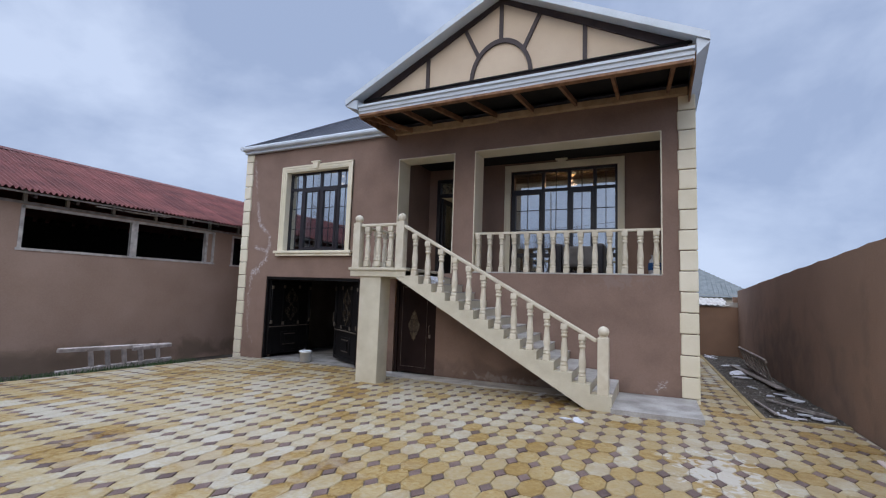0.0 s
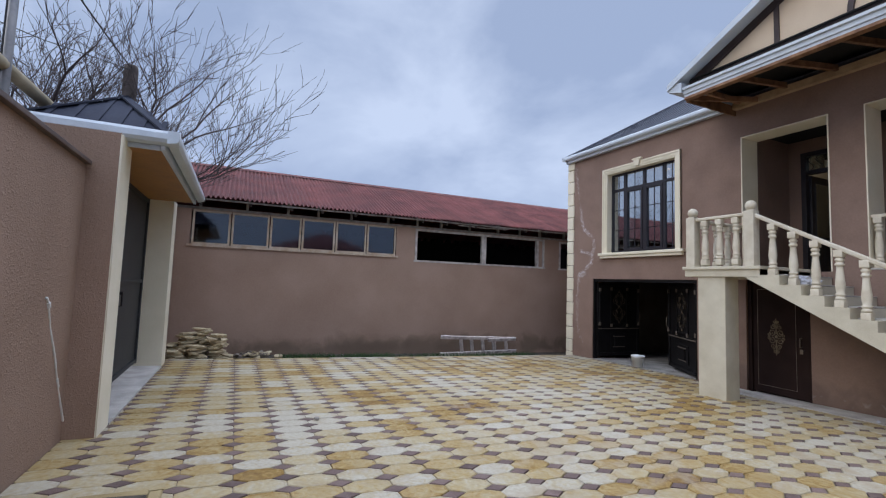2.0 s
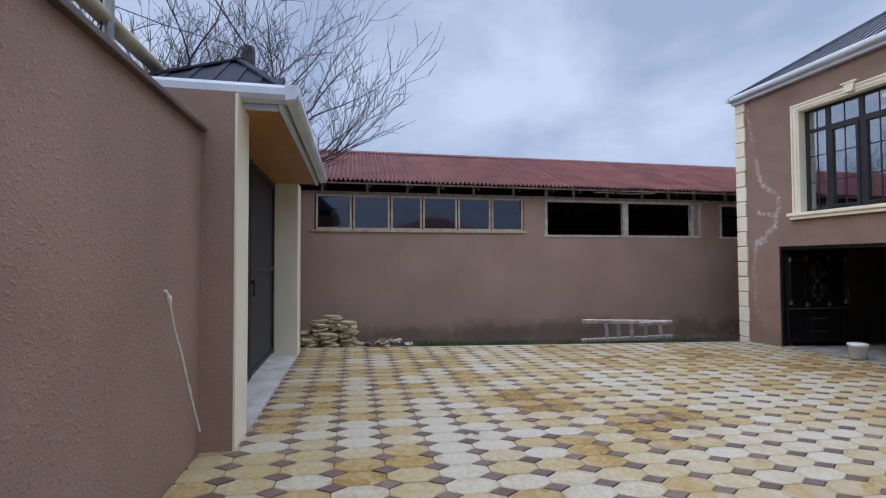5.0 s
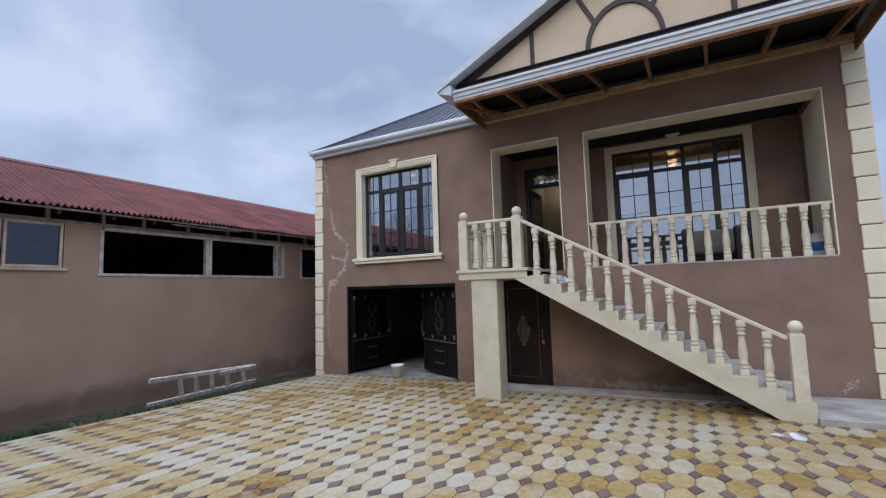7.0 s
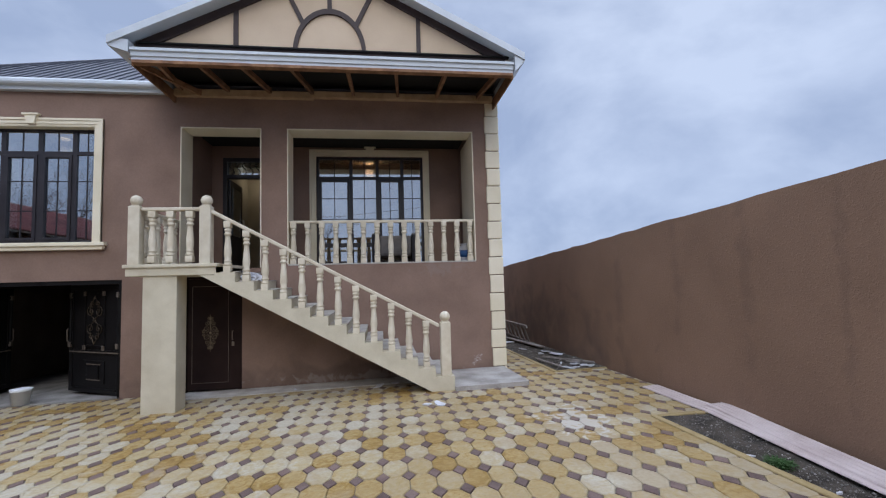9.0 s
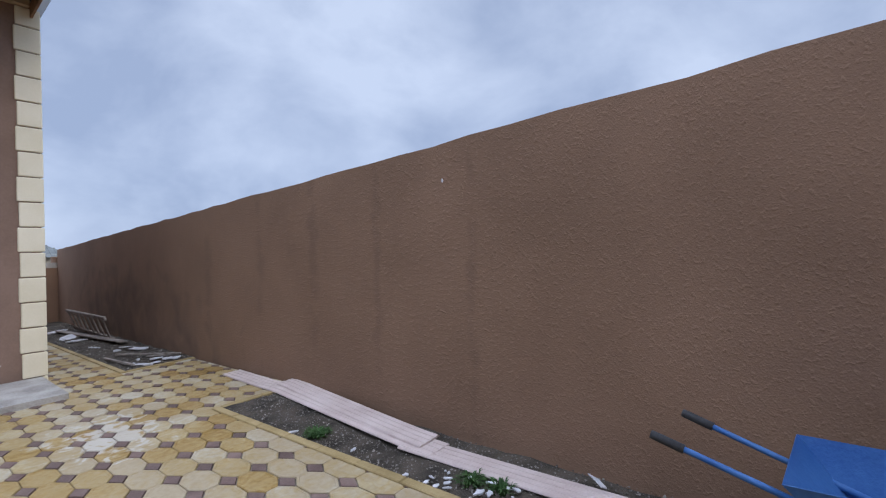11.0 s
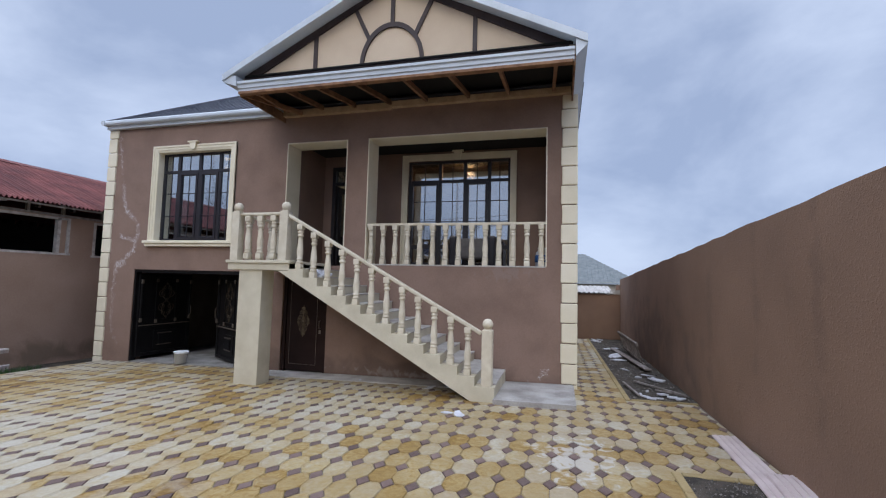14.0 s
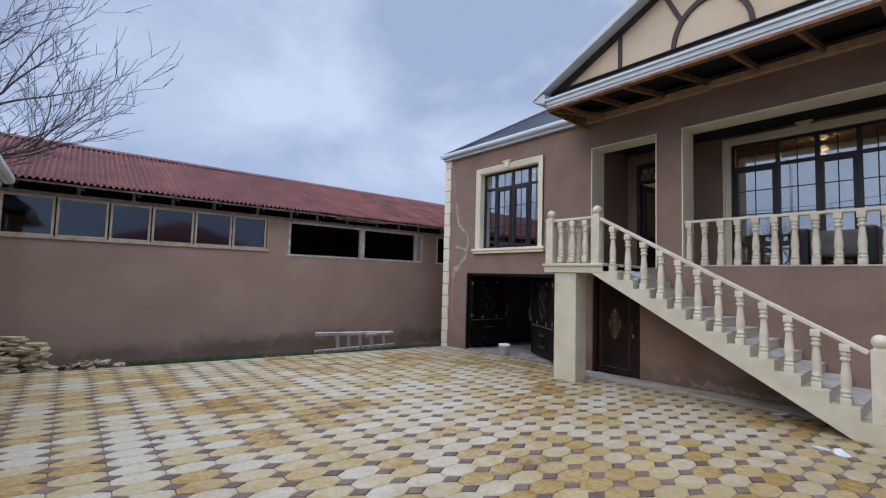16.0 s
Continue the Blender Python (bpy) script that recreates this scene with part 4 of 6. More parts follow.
bm = box(-9.235, -9.215, F - 0.03, F + 0.14, 2.60, 4.79)
box(-7.115, -7.095, F - 0.03, F + 0.14, 2.60, 4.79, bm=bm)
box(-9.23, -7.10, F - 0.03, F + 0.14, 4.775, 4.795, bm=bm)
box(-9.23, -7.10, F - 0.03, F + 0.14, 2.585, 2.605, bm=bm)
part("reveal", bm, CREAM, W1)
surround(W1, -9.23, -7.10, 2.60, 4.79, F, 0.14, True)
W2 = window("window_2", -3.32, -0.77, 2.12, 4.76, RW + 0.06, (-2.51, -1.88, -1.28), 4.25, (0, 2), (3.25, 3.75), "tall dark-framed glazed porch window with cream surround", 2.62)
surround(W2, -3.32, -0.77, 2.12, 4.76, RW, 0.15, False)


def pleats(x0, x1, y, z0, z1, n):
    bm = bmesh.new()
    a, b = [], []
    for i in range(n * 6 + 1):
        x = x0 + (x1 - x0) * i / (n * 6)
        d = 0.035 * math.sin(i / 6 * math.tau)
        a.append(bm.verts.new((x, y + d, z0)))
        b.append(bm.verts.new((x, y + d, z1)))
    for i in range(n * 6):
        bm.faces.new((a[i], a[i + 1], b[i + 1], b[i]))
    return bm


for x0, x1 in ((-9.1, -8.75), (-7.5, -7.1)):
    c = part("curtain", pleats(x0, x1, F + 0.5, 2.4, 4.95, 5), CURTAIN, smooth=True)
    tagged(c, "pale sheer curtain drawn aside behind the upper window", "curtain", "curtains")
    c.modifiers.new("thick", "SOLIDIFY").thickness = 0.004


def ceiling_lamp(x, y, z, label, power, size=1.0, tint=(1.0, 0.62, 0.34)):
    t = thing("ceiling_lamp", x, y, z, label, "lamp", "ceiling lamps")
    part("base", lathe([(a * size, b * size) for a, b in [(0.05, 0.0), (0.22, -0.005), (0.24, -0.03), (0.20, -0.05), (0.05, -0.055)]], 20, at=(x, y, z)), COPPER, t, smooth=True)
    part("shade", lathe([(a * size, b * size) for a, b in [(0.05, -0.055), (0.15, -0.06), (0.14, -0.11), (0.09, -0.15), (0.03, -0.165)]], 20, at=(x, y, z)), LAMP_WARM, t, "glowing warm glass shade", smooth=True)
    lamp = new("lamp_light", bpy.data.lights.new("lamp_light", "POINT"))
    lamp.data.energy, lamp.data.color, lamp.data.shadow_soft_size = power, tint, 0.12
    lamp.location = (x, y, z - 0.35)


ceiling_lamp(-2.1, 12.4, 5.15, "round ceiling lamp with a warm glowing shade", 13, 0.8, (1.0, 0.50, 0.25))
ceiling_lamp(-8.75, 10.6, 5.15, "small ceiling lamp with a warm glowing shade", 4, 0.6)
ceiling_lamp(-5.45, 12.15, 5.15, "warm hall lamp behind the entrance door", 2.0, 0.5, (1.0, 0.90, 0.72))
ceiling_lamp(-5.50, 14.1, 5.15, "warm lamp at the far end of the hall", 2.0, 0.5, (1.0, 0.90, 0.72))

# ---- entrance door ----
d1 = thing("door_1", -4.87, RW, 2.06, "open dark entrance door with a barred fanlight", "door", kind="structure")
bm = bmesh.new()
for a in ((-5.42, -5.33, 2.06, 4.70), (-4.41, -4.32, 2.06, 4.70), (-5.33, -4.41, 4.61, 4.70), (-5.33, -4.41, 4.22, 4.30)):
    box(a[0], a[1], RW - 0.02, RW + 0.12, a[2], a[3], 0.005, bm)
part("frame", bm, FRAME, d1)
for i in range(6):
    x = -5.25 + i * 0.145
    part("fanlight_bar", tube([(x + 0.05 * math.sin(t * 6.28), RW + 0.02, 4.30 + 0.31 * t) for t in [k / 8 for k in range(9)]], 0.009, seg=6), FRAME, d1)
p = part("pane", box(-5.33, -4.41, RW + 0.05, RW + 0.056, 4.30, 4.61), GLASS, d1)
p.visible_shadow = False
leaf = part("leaf", box(-5.34, -5.29, RW + 0.12, RW + 1.0, 2.07, 4.21, 0.006), FRAME, d1, "dark glazed leaf opened inwards")
p = part("leaf_glass", box(-5.288, -5.282, RW + 0.27, RW + 0.85, 2.9, 4.05), GLASS, leaf)
part("handle", tube([(-5.28, RW + 0.93, 3.1), (-5.23, RW + 0.93, 3.1), (-5.23, RW + 0.93, 3.35), (-5.28, RW + 0.93, 3.35)], 0.012, seg=6), PVC, leaf, "chrome pull handle")


# ---- wrought scrolls ----
def scroll(cx, cz, r, turns, start, hand, y, tr=0.006, seg=5, bm=None):
    pts = []
    n = int(14 * turns)
    for i in range(n + 1):
        t = i / n
        a = start + hand * t * turns * math.tau
        rr = r * (1 - 0.82 * t)
        pts.append((cx + rr * math.cos(a), y, cz + rr * math.sin(a)))
    return tube(pts, tr, tr * 0.7, seg, bm)


def ornament(parent, cx, cz, y, w, h, material, tr=0.007, local=True):
    """A lozenge of mirrored scrolls round a rosette."""
    for s in (-1, 1):
        for v in (-1, 1):
            bm = scroll(cx + s * w * 0.26, cz + v * h * 0.17, w * 0.24, 1.4, math.pi / 2 * v, -s * v, y, tr)
            scroll(cx + s * w * 0.15, cz + v * h * 0.33, w * 0.15, 1.3, -math.pi / 2 * v, s * v, y, tr, bm=bm)
            tube([(cx, y, cz), (cx + s * w * 0.20, y, cz + v * h * 0.08), (cx + s * w * 0.28, y, cz + v * h * 0.24), (cx + s * w * 0.05, y, cz + v * h * 0.46)], tr, tr * 0.6, 5, bm)
            part("scroll", bm, material, parent, local=local)
    bm = bmesh.new()
    for k in range(6):
        a = k * math.tau / 6
        tube([(cx, y, cz), (cx + w * 0.07 * math.cos(a), y - 0.008, cz + w * 0.07 * math.sin(a)), (cx + w * 0.14 * math.cos(a), y, cz + w * 0.14 * math.sin(a))], tr * 1.5, tr * 0.5, 5, bm)
    for v in (-1, 1):
        tube([(cx, y, cz + v * h * 0.42), (cx, y, cz + v * h * 0.5)], tr * 1.6, tr * 0.5, 5, bm)
    part("rosette", bm, material, parent, local=local)


# ---- side door under the stairs ----
d2 = thing("door_2", -5.06, F + 0.1, -0.28, "closed dark brown steel door with a bronze ornament", "door", kind="structure")
zb = -0.26
bm = bmesh.new()
for a in ((-5.56, -5.49, zb, 1.94), (-4.54, -4.47, zb, 1.94), (-5.49, -4.54, 1.87, 1.94)):
    box(a[0], a[1], F + 0.05, F + 0.17, a[2], a[3], 0.006, bm)
part("frame", bm, DOOR_B, d2)
leaf = part("leaf", box(-5.488, -4.542, F + 0.09, F + 0.14, zb + 0.03, 1.868, 0.004), DOOR_B, d2)
for a in ((-5.40, -4.74, 1.72, 1.727), (-5.40, -4.74, zb + 0.16, zb + 0.167), (-5.40, -5.393, zb + 0.16, 1.727), (-4.747, -4.74, zb + 0.16, 1.727)):
    part("inlay", box(a[0], a[1], F + 0.084, F + 0.091, a[2], a[3]), COPPER, leaf, "thin bronze inlay line")
oy = F + 0.082
for sx in (-1, 1):
    for sz in (-1, 1):
        for cx, cz, rad, turn in ((0.075, 0.075, 0.062, -1), (0.060, 0.185, 0.048, 1), (0.030, 0.275, 0.030, -1), (0.125, 0.035, 0.034, 1)):
            part("scroll", scroll(-5.07 + sx * cx, 0.84 + sz * cz, rad, 1.4, math.pi / 2 * sz * turn, sx * sz * turn, oy, 0.0055), GOLD, leaf)
for sz in (-1, 1):
    part("spike", tube([(-5.07, oy, 0.84 + sz * 0.05), (-5.07, oy, 0.84 + sz * 0.27), (-5.07, oy, 0.84 + sz * 0.35)], 0.008, 0.003, 6), GOLD, leaf)
part("rosette", lathe([(0.0001, -0.03), (0.02, -0.015), (0.026, 0.0), (0.02, 0.015), (0.0001, 0.03)], 8, at=(-5.07, oy, 0.84)), GOLD, leaf)
part("handle", tube([(-4.66, F + 0.09, 0.86), (-4.66, F + 0.04, 0.86), (-4.66, F + 0.04, 0.70), (-4.66, F + 0.09, 0.70)], 0.010, seg=6), COPPER, leaf)
part("lock", box(-4.685, -4.635, F + 0.078, F + 0.09, 0.58, 0.66, 0.004), COPPER, leaf)
tagged(part("door_sill", box(-5.62, -4.40, F - 0.10, F + 0.2, -0.42, -0.262, 0.01), CONC), "low concrete sill of the side door", "sill", kind="structure")


# ---- garage doors ----
def garage_leaf(length, m, label):
    """Panelled steel leaf; hinge at its own origin, running along +x, face towards -y."""
    t = thing("garage_door", 0, 0, 0, label, "garage door", "garage doors")
    H = 2.10
    part("panel", box(0, length, 0.0, 0.035, 0, H, 0.004), DOOR, t)
    mid = 0.74
    for a in (0.0, length - 0.10):
        part("stile", box(a, a + 0.10, -0.022, 0.0, 0, H, 0.006), DOOR, t)
    for zz in (0.0, mid, H - 0.09):
        part("rail", box(0.10, length - 0.10, -0.021, 0.0, zz, zz + 0.09, 0.006), DOOR, t)
    part("moulding", box(0.02, length - 0.02, -0.036, -0.021, mid + 0.03, mid + 0.055, 0.004), COPPER, t, "worn bronze moulding")
    part("moulding", box(0.10, length - 0.10, -0.034, -0.021, 0.06, 0.085, 0.004), DOOR, t)
    n = 1 if length < 1.2 else 2
    x0, x1 = 0.12, length - 0.12
    for a, b in (((x0 + x1) / 2 - 0.30, (x0 + x1) / 2 + 0.30),):
        fr = part("grille_frame", box(a, a + 0.03, -0.03, 0.0, mid + 0.14, H - 0.16, 0.004), DOOR, t)
        for q in ((b - 0.03, b, mid + 0.14, H - 0.16), (a + 0.03, b - 0.03, mid + 0.14, mid + 0.18), (a + 0.03, b - 0.03, H - 0.20, H - 0.16)):
            part("grille_bar", box(q[0], q[1], -0.03, 0.0, q[2], q[3], 0.004), DOOR, fr)
        ornament(fr, (a + b) / 2, (mid + H) / 2 - 0.01, -0.022, 0.46, 0.98, IRON, 0.009)
        for cx in (a + 0.02, b - 0.02):
            for cz in (mid + 0.13, H - 0.17):
                part("cap", box(cx - 0.035, cx + 0.035, -0.045, -0.02, cz - 0.045, cz + 0.045, 0.008), COPPER, t, "bronze corner cap")
        part("raised_frame", prism([(a, 0.18), (b, 0.18), (b, 0.62), (a, 0.62)], "y", -0.018, 0.0), DOOR, t)
        part("raised_panel", box(a + 0.13, b - 0.13, -0.05, -0.018, 0.27, 0.53, 0.012), DOOR, t)
        for q in ((a + 0.10, b - 0.10, 0.54, 0.56), (a + 0.10, b - 0.10, 0.24, 0.26)):
            part("bead", box(q[0], q[1], -0.032, -0.018, q[2], q[3], 0.003), COPPER, t)
    for cx in (0.05, length - 0.05):
        part("pilaster", lathe([(0.028, mid + 0.16), (0.034, mid + 0.2), (0.026, mid + 0.26), (0.026, H - 0.26), (0.034, H - 0.2), (0.028, H - 0.14)], 10, at=(cx, -0.03, 0)), DOOR, t, smooth=True)
        for cz in (mid + 0.18, H - 0.20):
            part("cap", box(cx - 0.03, cx + 0.03, -0.065, -0.02, cz - 0.05, cz + 0.05, 0.008), COPPER, t, "bronze cap")
    part("handle", tube([(length - 0.05, -0.06, 0.98), (length - 0.05, -0.09, 1.0), (length - 0.05, -0.09, 1.22), (length - 0.05, -0.06, 1.24)], 0.011, seg=6), COPPER, t)
    t.matrix_basis = m
    return t


garage_leaf(1.50, pose(-9.68, F + 0.10, -0.255, 0, 0, 86), "open dark panelled garage door folded back inside").scale = (1, 1, 0.975)
g = garage_leaf(1.50, pose(-6.64, F + 0.10, -0.235, 0, 0, 180 - 29), "half-open dark panelled garage door with bronze scrolls")
g.scale = (1, -1, 0.975)
tagged(part("garage_lintel", box(-9.76, -6.60, F + 0.02, F + 0.30, 1.82, 1.90), DOOR), "dark steel lintel of the garage opening", "lintel", kind="structure")
tagged(part("garage_jamb", box(-9.762, -9.71, F + 0.02, F + 0.16, -0.4, 1.82), DOOR), "dark steel jamb of the garage opening", "jamb", kind="structure")
tagged(part("garage_jamb", box(-6.65, -6.598, F + 0.02, F + 0.16, -0.4, 1.82), DOOR), "dark steel jamb of the garage opening", "jamb", kind="structure")
b = thing("bucket", -8.26, 8.93, gz(-8.26, 8.93) + 0.02, "small white plastic bucket on the garage floor", "bucket")
part("tub", lathe([(0.125, 0.0), (0.145, 0.24), (0.16, 0.24), (0.16, 0.265), (0.145, 0.265), (0.14, 0.24), (0.12, 0.02)], 18), BUCKET, b, local=True, smooth=True)
part("lid", lathe([(0.0001, 0.262), (0.155, 0.262), (0.165, 0.268), (0.165, 0.28), (0.14, 0.286), (0.0001, 0.288)], 18), BUCKET, b, "flat white lid", local=True, smooth=False)
part("bail", tube([(0.158 * math.cos(a), 0.03 + 0.12 * math.sin(a), 0.25 + 0.02 * math.sin(a)) for a in [math.pi * k / 10 for k in range(11)]], 0.004, seg=5), GALV, b, local=True)

# ---- staircase ----
YF, YB, LZ = 7.34, F, 2.093
N0X, TR, RI = -4.425, 0.2902, 0.1522
stairs = thing("staircase", -2.8, 8.0, -0.13, "cream concrete outdoor staircase with grey treads and a landing", "stairs")
out = [(N0X - 0.02, LZ)]
prof = []
for i in range(13):
    x = N0X + TR * i
    z = LZ - RI * (i + 1)
    prof += [(x, z + RI), (x, z)]
end = N0X + TR * 13 + 0.03
prof += [(end, LZ - RI * 13), (end, -0.22), (end - 0.22, -0.22), (-4.66, 1.905), (N0X - 0.02, 1.905)]
part("flight", prism([(N0X - 0.02, LZ)] + prof, "y", YF, YB - 0.004), CREAM_ST, stairs, "cream-painted stringer and risers")
for i in range(13):
    x, z = N0X + TR * i, LZ - RI * (i + 1)
    part("tread", box(x + 0.002, x + TR + 0.012 if i < 12 else end, YF + 0.19, YB - 0.01, z + 0.001, z + 0.022, 0.005), CONC, stairs, "bare concrete tread")
bm = box(-5.755, N0X, YF, YB - 0.004, 1.91, LZ, 0.012)
box(-5.785, N0X + 0.02, YF - 0.03, YB - 0.004, LZ - 0.055, LZ + 0.002, 0.012, bm)
part("landing", bm, CREAM_ST, stairs, "cream landing slab with a nosing")
part("pillar", box(-5.512, -5.01, YF + 0.03, YF + 0.40, -0.35, 1.915, 0.012), CREAM_ST, stairs, "square cream landing pillar")
pad = slab("pavement_step", [(-0.63, 7.23), (0.625, 7.23), (0.625, 8.84), (-0.63, 8.84)], 0.25, STEP, 0.075, "bare concrete step slab at the foot of the stairs", "step")

# ---- balustrades ----
BAL = [(0.048, 0.10), (0.062, 0.115), (0.064, 0.135), (0.05, 0.15), (0.048, 0.165), (0.060, 0.175), (0.060, 0.19), (0.046, 0.205), (0.056, 0.27), (0.060, 0.31), (0.055, 0.38),
       (0.044, 0.50), (0.038, 0.57), (0.040, 0.59), (0.056, 0.60), (0.058, 0.62), (0.044, 0.635), (0.042, 0.655), (0.056, 0.67), (0.056, 0.69), (0.042, 0.70), (0.048, 0.72)]


def baluster(parent, x, y, z, first=[]):
    if not first:
        bm = lathe(BAL, 12)
        box(-0.055, 0.055, -0.055, 0.055, 0.0, 0.102, 0.006, bm)
        box(-0.055, 0.055, -0.055, 0.055, 0.718, 0.82, 0.006, bm)
        first.append(part("baluster", bm, CREAM_W, parent, local=True, smooth=False))
        ob = first[0]
        for p in ob.data.polygons:
            p.use_smooth = len(p.vertices) == 4 and abs(p.normal.z) < 0.98
    else:
        ob = first[0].copy()
        scene.collection.objects.link(ob)
        ob.parent = parent
    ob.location = Vector((x, y, z)) - base(parent)
    return ob


def newel(parent, x, y, z, h):
    bm = box(x - 0.085, x + 0.085, y - 0.085, y + 0.085, z, z + h, 0.014)
    box(x - 0.06, x + 0.06, y - 0.06, y + 0.06, z + h, z + h + 0.022, 0.006, bm)
    n = part("newel", bm, CREAM_W, parent, "square cream newel post")
    r = 0.088
    prof = [(r * math.sin(a), r - r * math.cos(a)) for a in [math.pi * (0.12 + 0.86 * k / 12) for k in range(13)]]
    part("ball", lathe(prof, 18, at=(x, y, z + h + 0.005)), CREAM_W, n, smooth=True)


YN = YF + 0.10
rail1 = thing("stair_balustrade", -2.8, YN, 0.9, "cream precast balustrade climbing the outdoor stairs", "balustrade")
newel(rail1, -5.655, YN, LZ, 0.93)
newel(rail1, -4.60, YN, LZ, 0.93)
newel(rail1, -0.755, YN, LZ - RI * 13, 0.895)
part("handrail", beam((-5.57, YN, 2.975), (-4.69, YN, 2.975), 0.10, 0.055, bevel=0.012), CREAM_W, rail1)
part("handrail", beam((-4.537, YN, 2.945), (-0.858, YN, 0.948), 0.10, 0.060, bevel=0.012), CREAM_W, rail1, "sloping cream handrail")
part("handrail", beam((-5.655, YN + 0.08, 2.975), (-5.655, F, 2.975), 0.10, 0.055, bevel=0.012), CREAM_W, rail1)
for x in (-5.41, -5.14, -4.85):
    baluster(rail1, x, YN, LZ + 0.03)
for y in (7.78, 8.12, 8.46, 8.74):
    baluster(rail1, -5.655, y, LZ + 0.03)
for i in range(12):
    x = N0X + TR * (i + 0.52)
    top = 2.945 + (x + 4.537) * (0.948 - 2.945) / 3.679 - 0.03
    ob = baluster(rail1, x, YN, LZ - RI * (i + 1))
    ob.scale = (1, 1, (top - (LZ - RI * (i + 1))) / 0.82 * 1.0)
rail2 = thing("porch_balustrade", -1.75, F + 0.08, 2.1, "cream precast balustrade closing the raised porch", "balustrade")
part("handrail", box(-3.61, 0.11, F + 0.03, F + 0.13, 2.925, 2.975, 0.012), CREAM_W, rail2)
for i in range(14):
    baluster(rail2, -3.53 + i * 0.2735, F + 0.08, 2.112)
tagged(part("porch_ledge", box(-3.62, 0.12, F - 0.01, F + 0.51, 2.085, 2.113, 0.006), CONC), "rough cement ledge under the porch balustrade", "ledge", kind="structure")

# ---- porch things ----
ch = thing("armchair", -1.50, 10.05, 2.055, "low grey armchair with dark arms on the porch", "armchair")
part("seat", box(-1.85, -1.15, 9.75, 10.35, 2.28, 2.46, 0.04), CHAIR, ch)
part("backrest", box(-1.85, -1.15, 9.72, 9.86, 2.30, 2.74, 0.05), CHAIR, ch)
for x0 in (-2.02, -1.14):
    part("arm", box(x0, x0 + 0.16, 9.72, 10.36, 2.14, 2.80, 0.05), FRAME, ch)
for x0 in (-1.98, -1.07):
    for y0 in (9.76, 10.27):
        part("leg", box(x0, x0 + 0.05, y0, y0 + 0.05, 2.055, 2.15), FRAME, ch)
s = thing("bag", 0.02, 9.55, 2.055, "blue and white printed sack on the porch floor", "sack")
part("sack", lathe([(0.10, 0.0), (0.14, 0.06), (0.15, 0.22), (0.13, 0.36), (0.08, 0.42), (0.10, 0.46)], 10), PLASTER, s, local=True, smooth=True)
part("printed_band", lathe([(0.152, 0.16), (0.154, 0.23), (0.145, 0.31)], 10), BLUE, s, local=True, smooth=True)

bm = bmesh.new()
bmesh.ops.create_icosphere(bm, subdivisions=3, radius=1.0)
for v in bm.verts:
    d = noise.noise(v.co * 2.3) * 0.35 + noise.noise(v.co * 5.0) * 0.15
    v.co = Vector((v.co.x * 0.22, v.co.y * 0.16, max(v.co.z, -0.5) * 0.10)) * (1 + d)
bm.transform(Matrix.Translation((-4.02, 7.75, LZ - RI * 1 - 0.10)))
tagged(part("plastic_bag", bm, CLOTH), "crumpled white plastic bag lying on the upper stairs", "bag")

# ---- soil beds, kerbs ----
def sunk(x, y):
    """How far the soil by the boundary wall lies under the paving's plane."""
    if not 1.45 < x < 2.6 or y > 4.955:
        return 0.0
    return -0.10 * min(1, max(0, (4.7 - y) / 1.5)) * min(1, max(0, y / 0.7))


def soil_bed(name, x0, x1f, y0, y1, lift, label):
    bm = bmesh.new()
    nx, ny = 8, int((y1 - y0) / 0.12)
    g_ = []
    for j in range(ny + 1):
        y = y0 + (y1 - y0) * j / ny
        row = []
        for i in range(nx + 1):
            x = x0 + (x1f(y) - x0) * i / nx
            z = gz(x, y) + lift + sunk(x + 0.02, y) + 0.03 * noise.noise((x * 2.2, y * 2.2, 0.3)) + 0.02 * noise.noise((x * 7, y * 7, 2.0))
            row.append(bm.verts.new((x, y, z)))
        g_.append(row)
    for a, b in zip(g_, g_[1:]):
        for i in range(nx):
            bm.faces.new((a[i], a[i + 1], b[i + 1], b[i]))
    ob = part(name, bm, SOIL, smooth=True)
    return tagged(ob, label, "soil bed", kind="structure")


soil_bed("soil_bed_east", 1.515, lambda y: wx(y) - 0.0, -1.75, 4.955, -0.005, "dark damp soil bed beside the boundary wall")
soil_bed("soil_bed_passage", 1.515, lambda y: wx(y) - 0.0, 8.24, 19.4, 0.0, "dark soil bed strewn with rubble in the side passage")
soil_bed("soil_bed_street", -3.90, lambda y: -0.6, -1.76, -0.84, 0.022, "small soil bed under the street wall")
kerb = thing("kerb", 1.41, 4.9, gz(1.41, 4.9), "narrow yellow concrete kerb stones edging the soil beds", "kerb", kind="structure")


def kerb_run(x0, y0, x1, y1):
    L = math.hypot(x1 - x0, y1 - y0)
    n = max(1, round(L / 0.5))
    for i in range(n):
        a, b = i / n, (i + 1) / n
        p = [x0 + (x1 - x0) * a, y0 + (y1 - y0) * a]
        q = [x0 + (x1 - x0) * b, y0 + (y1 - y0) * b]
        g = 0.004 / L * 1.0
        p3 = Vector((p[0], p[1], gz(*p) - 0.05))
        q3 = Vector((q[0], q[1], gz(*q) - 0.05))
        d = (q3 - p3) * 0.008
        part("kerb_stone", beam(p3 + d, q3 - d, 0.085, 0.135, bevel=0.008), KERB, kerb)


kerb_run(1.47, -1.72, 1.47, 5.045)
kerb_run(1.515, 5.00, 2.47, 5.00)
kerb_run(1.47, 8.15, 1.47, 19.3)
kerb_run(1.515, 8.195, 2.52, 8.195)
kerb_run(-3.95, -0.79, -0.55, -0.79)
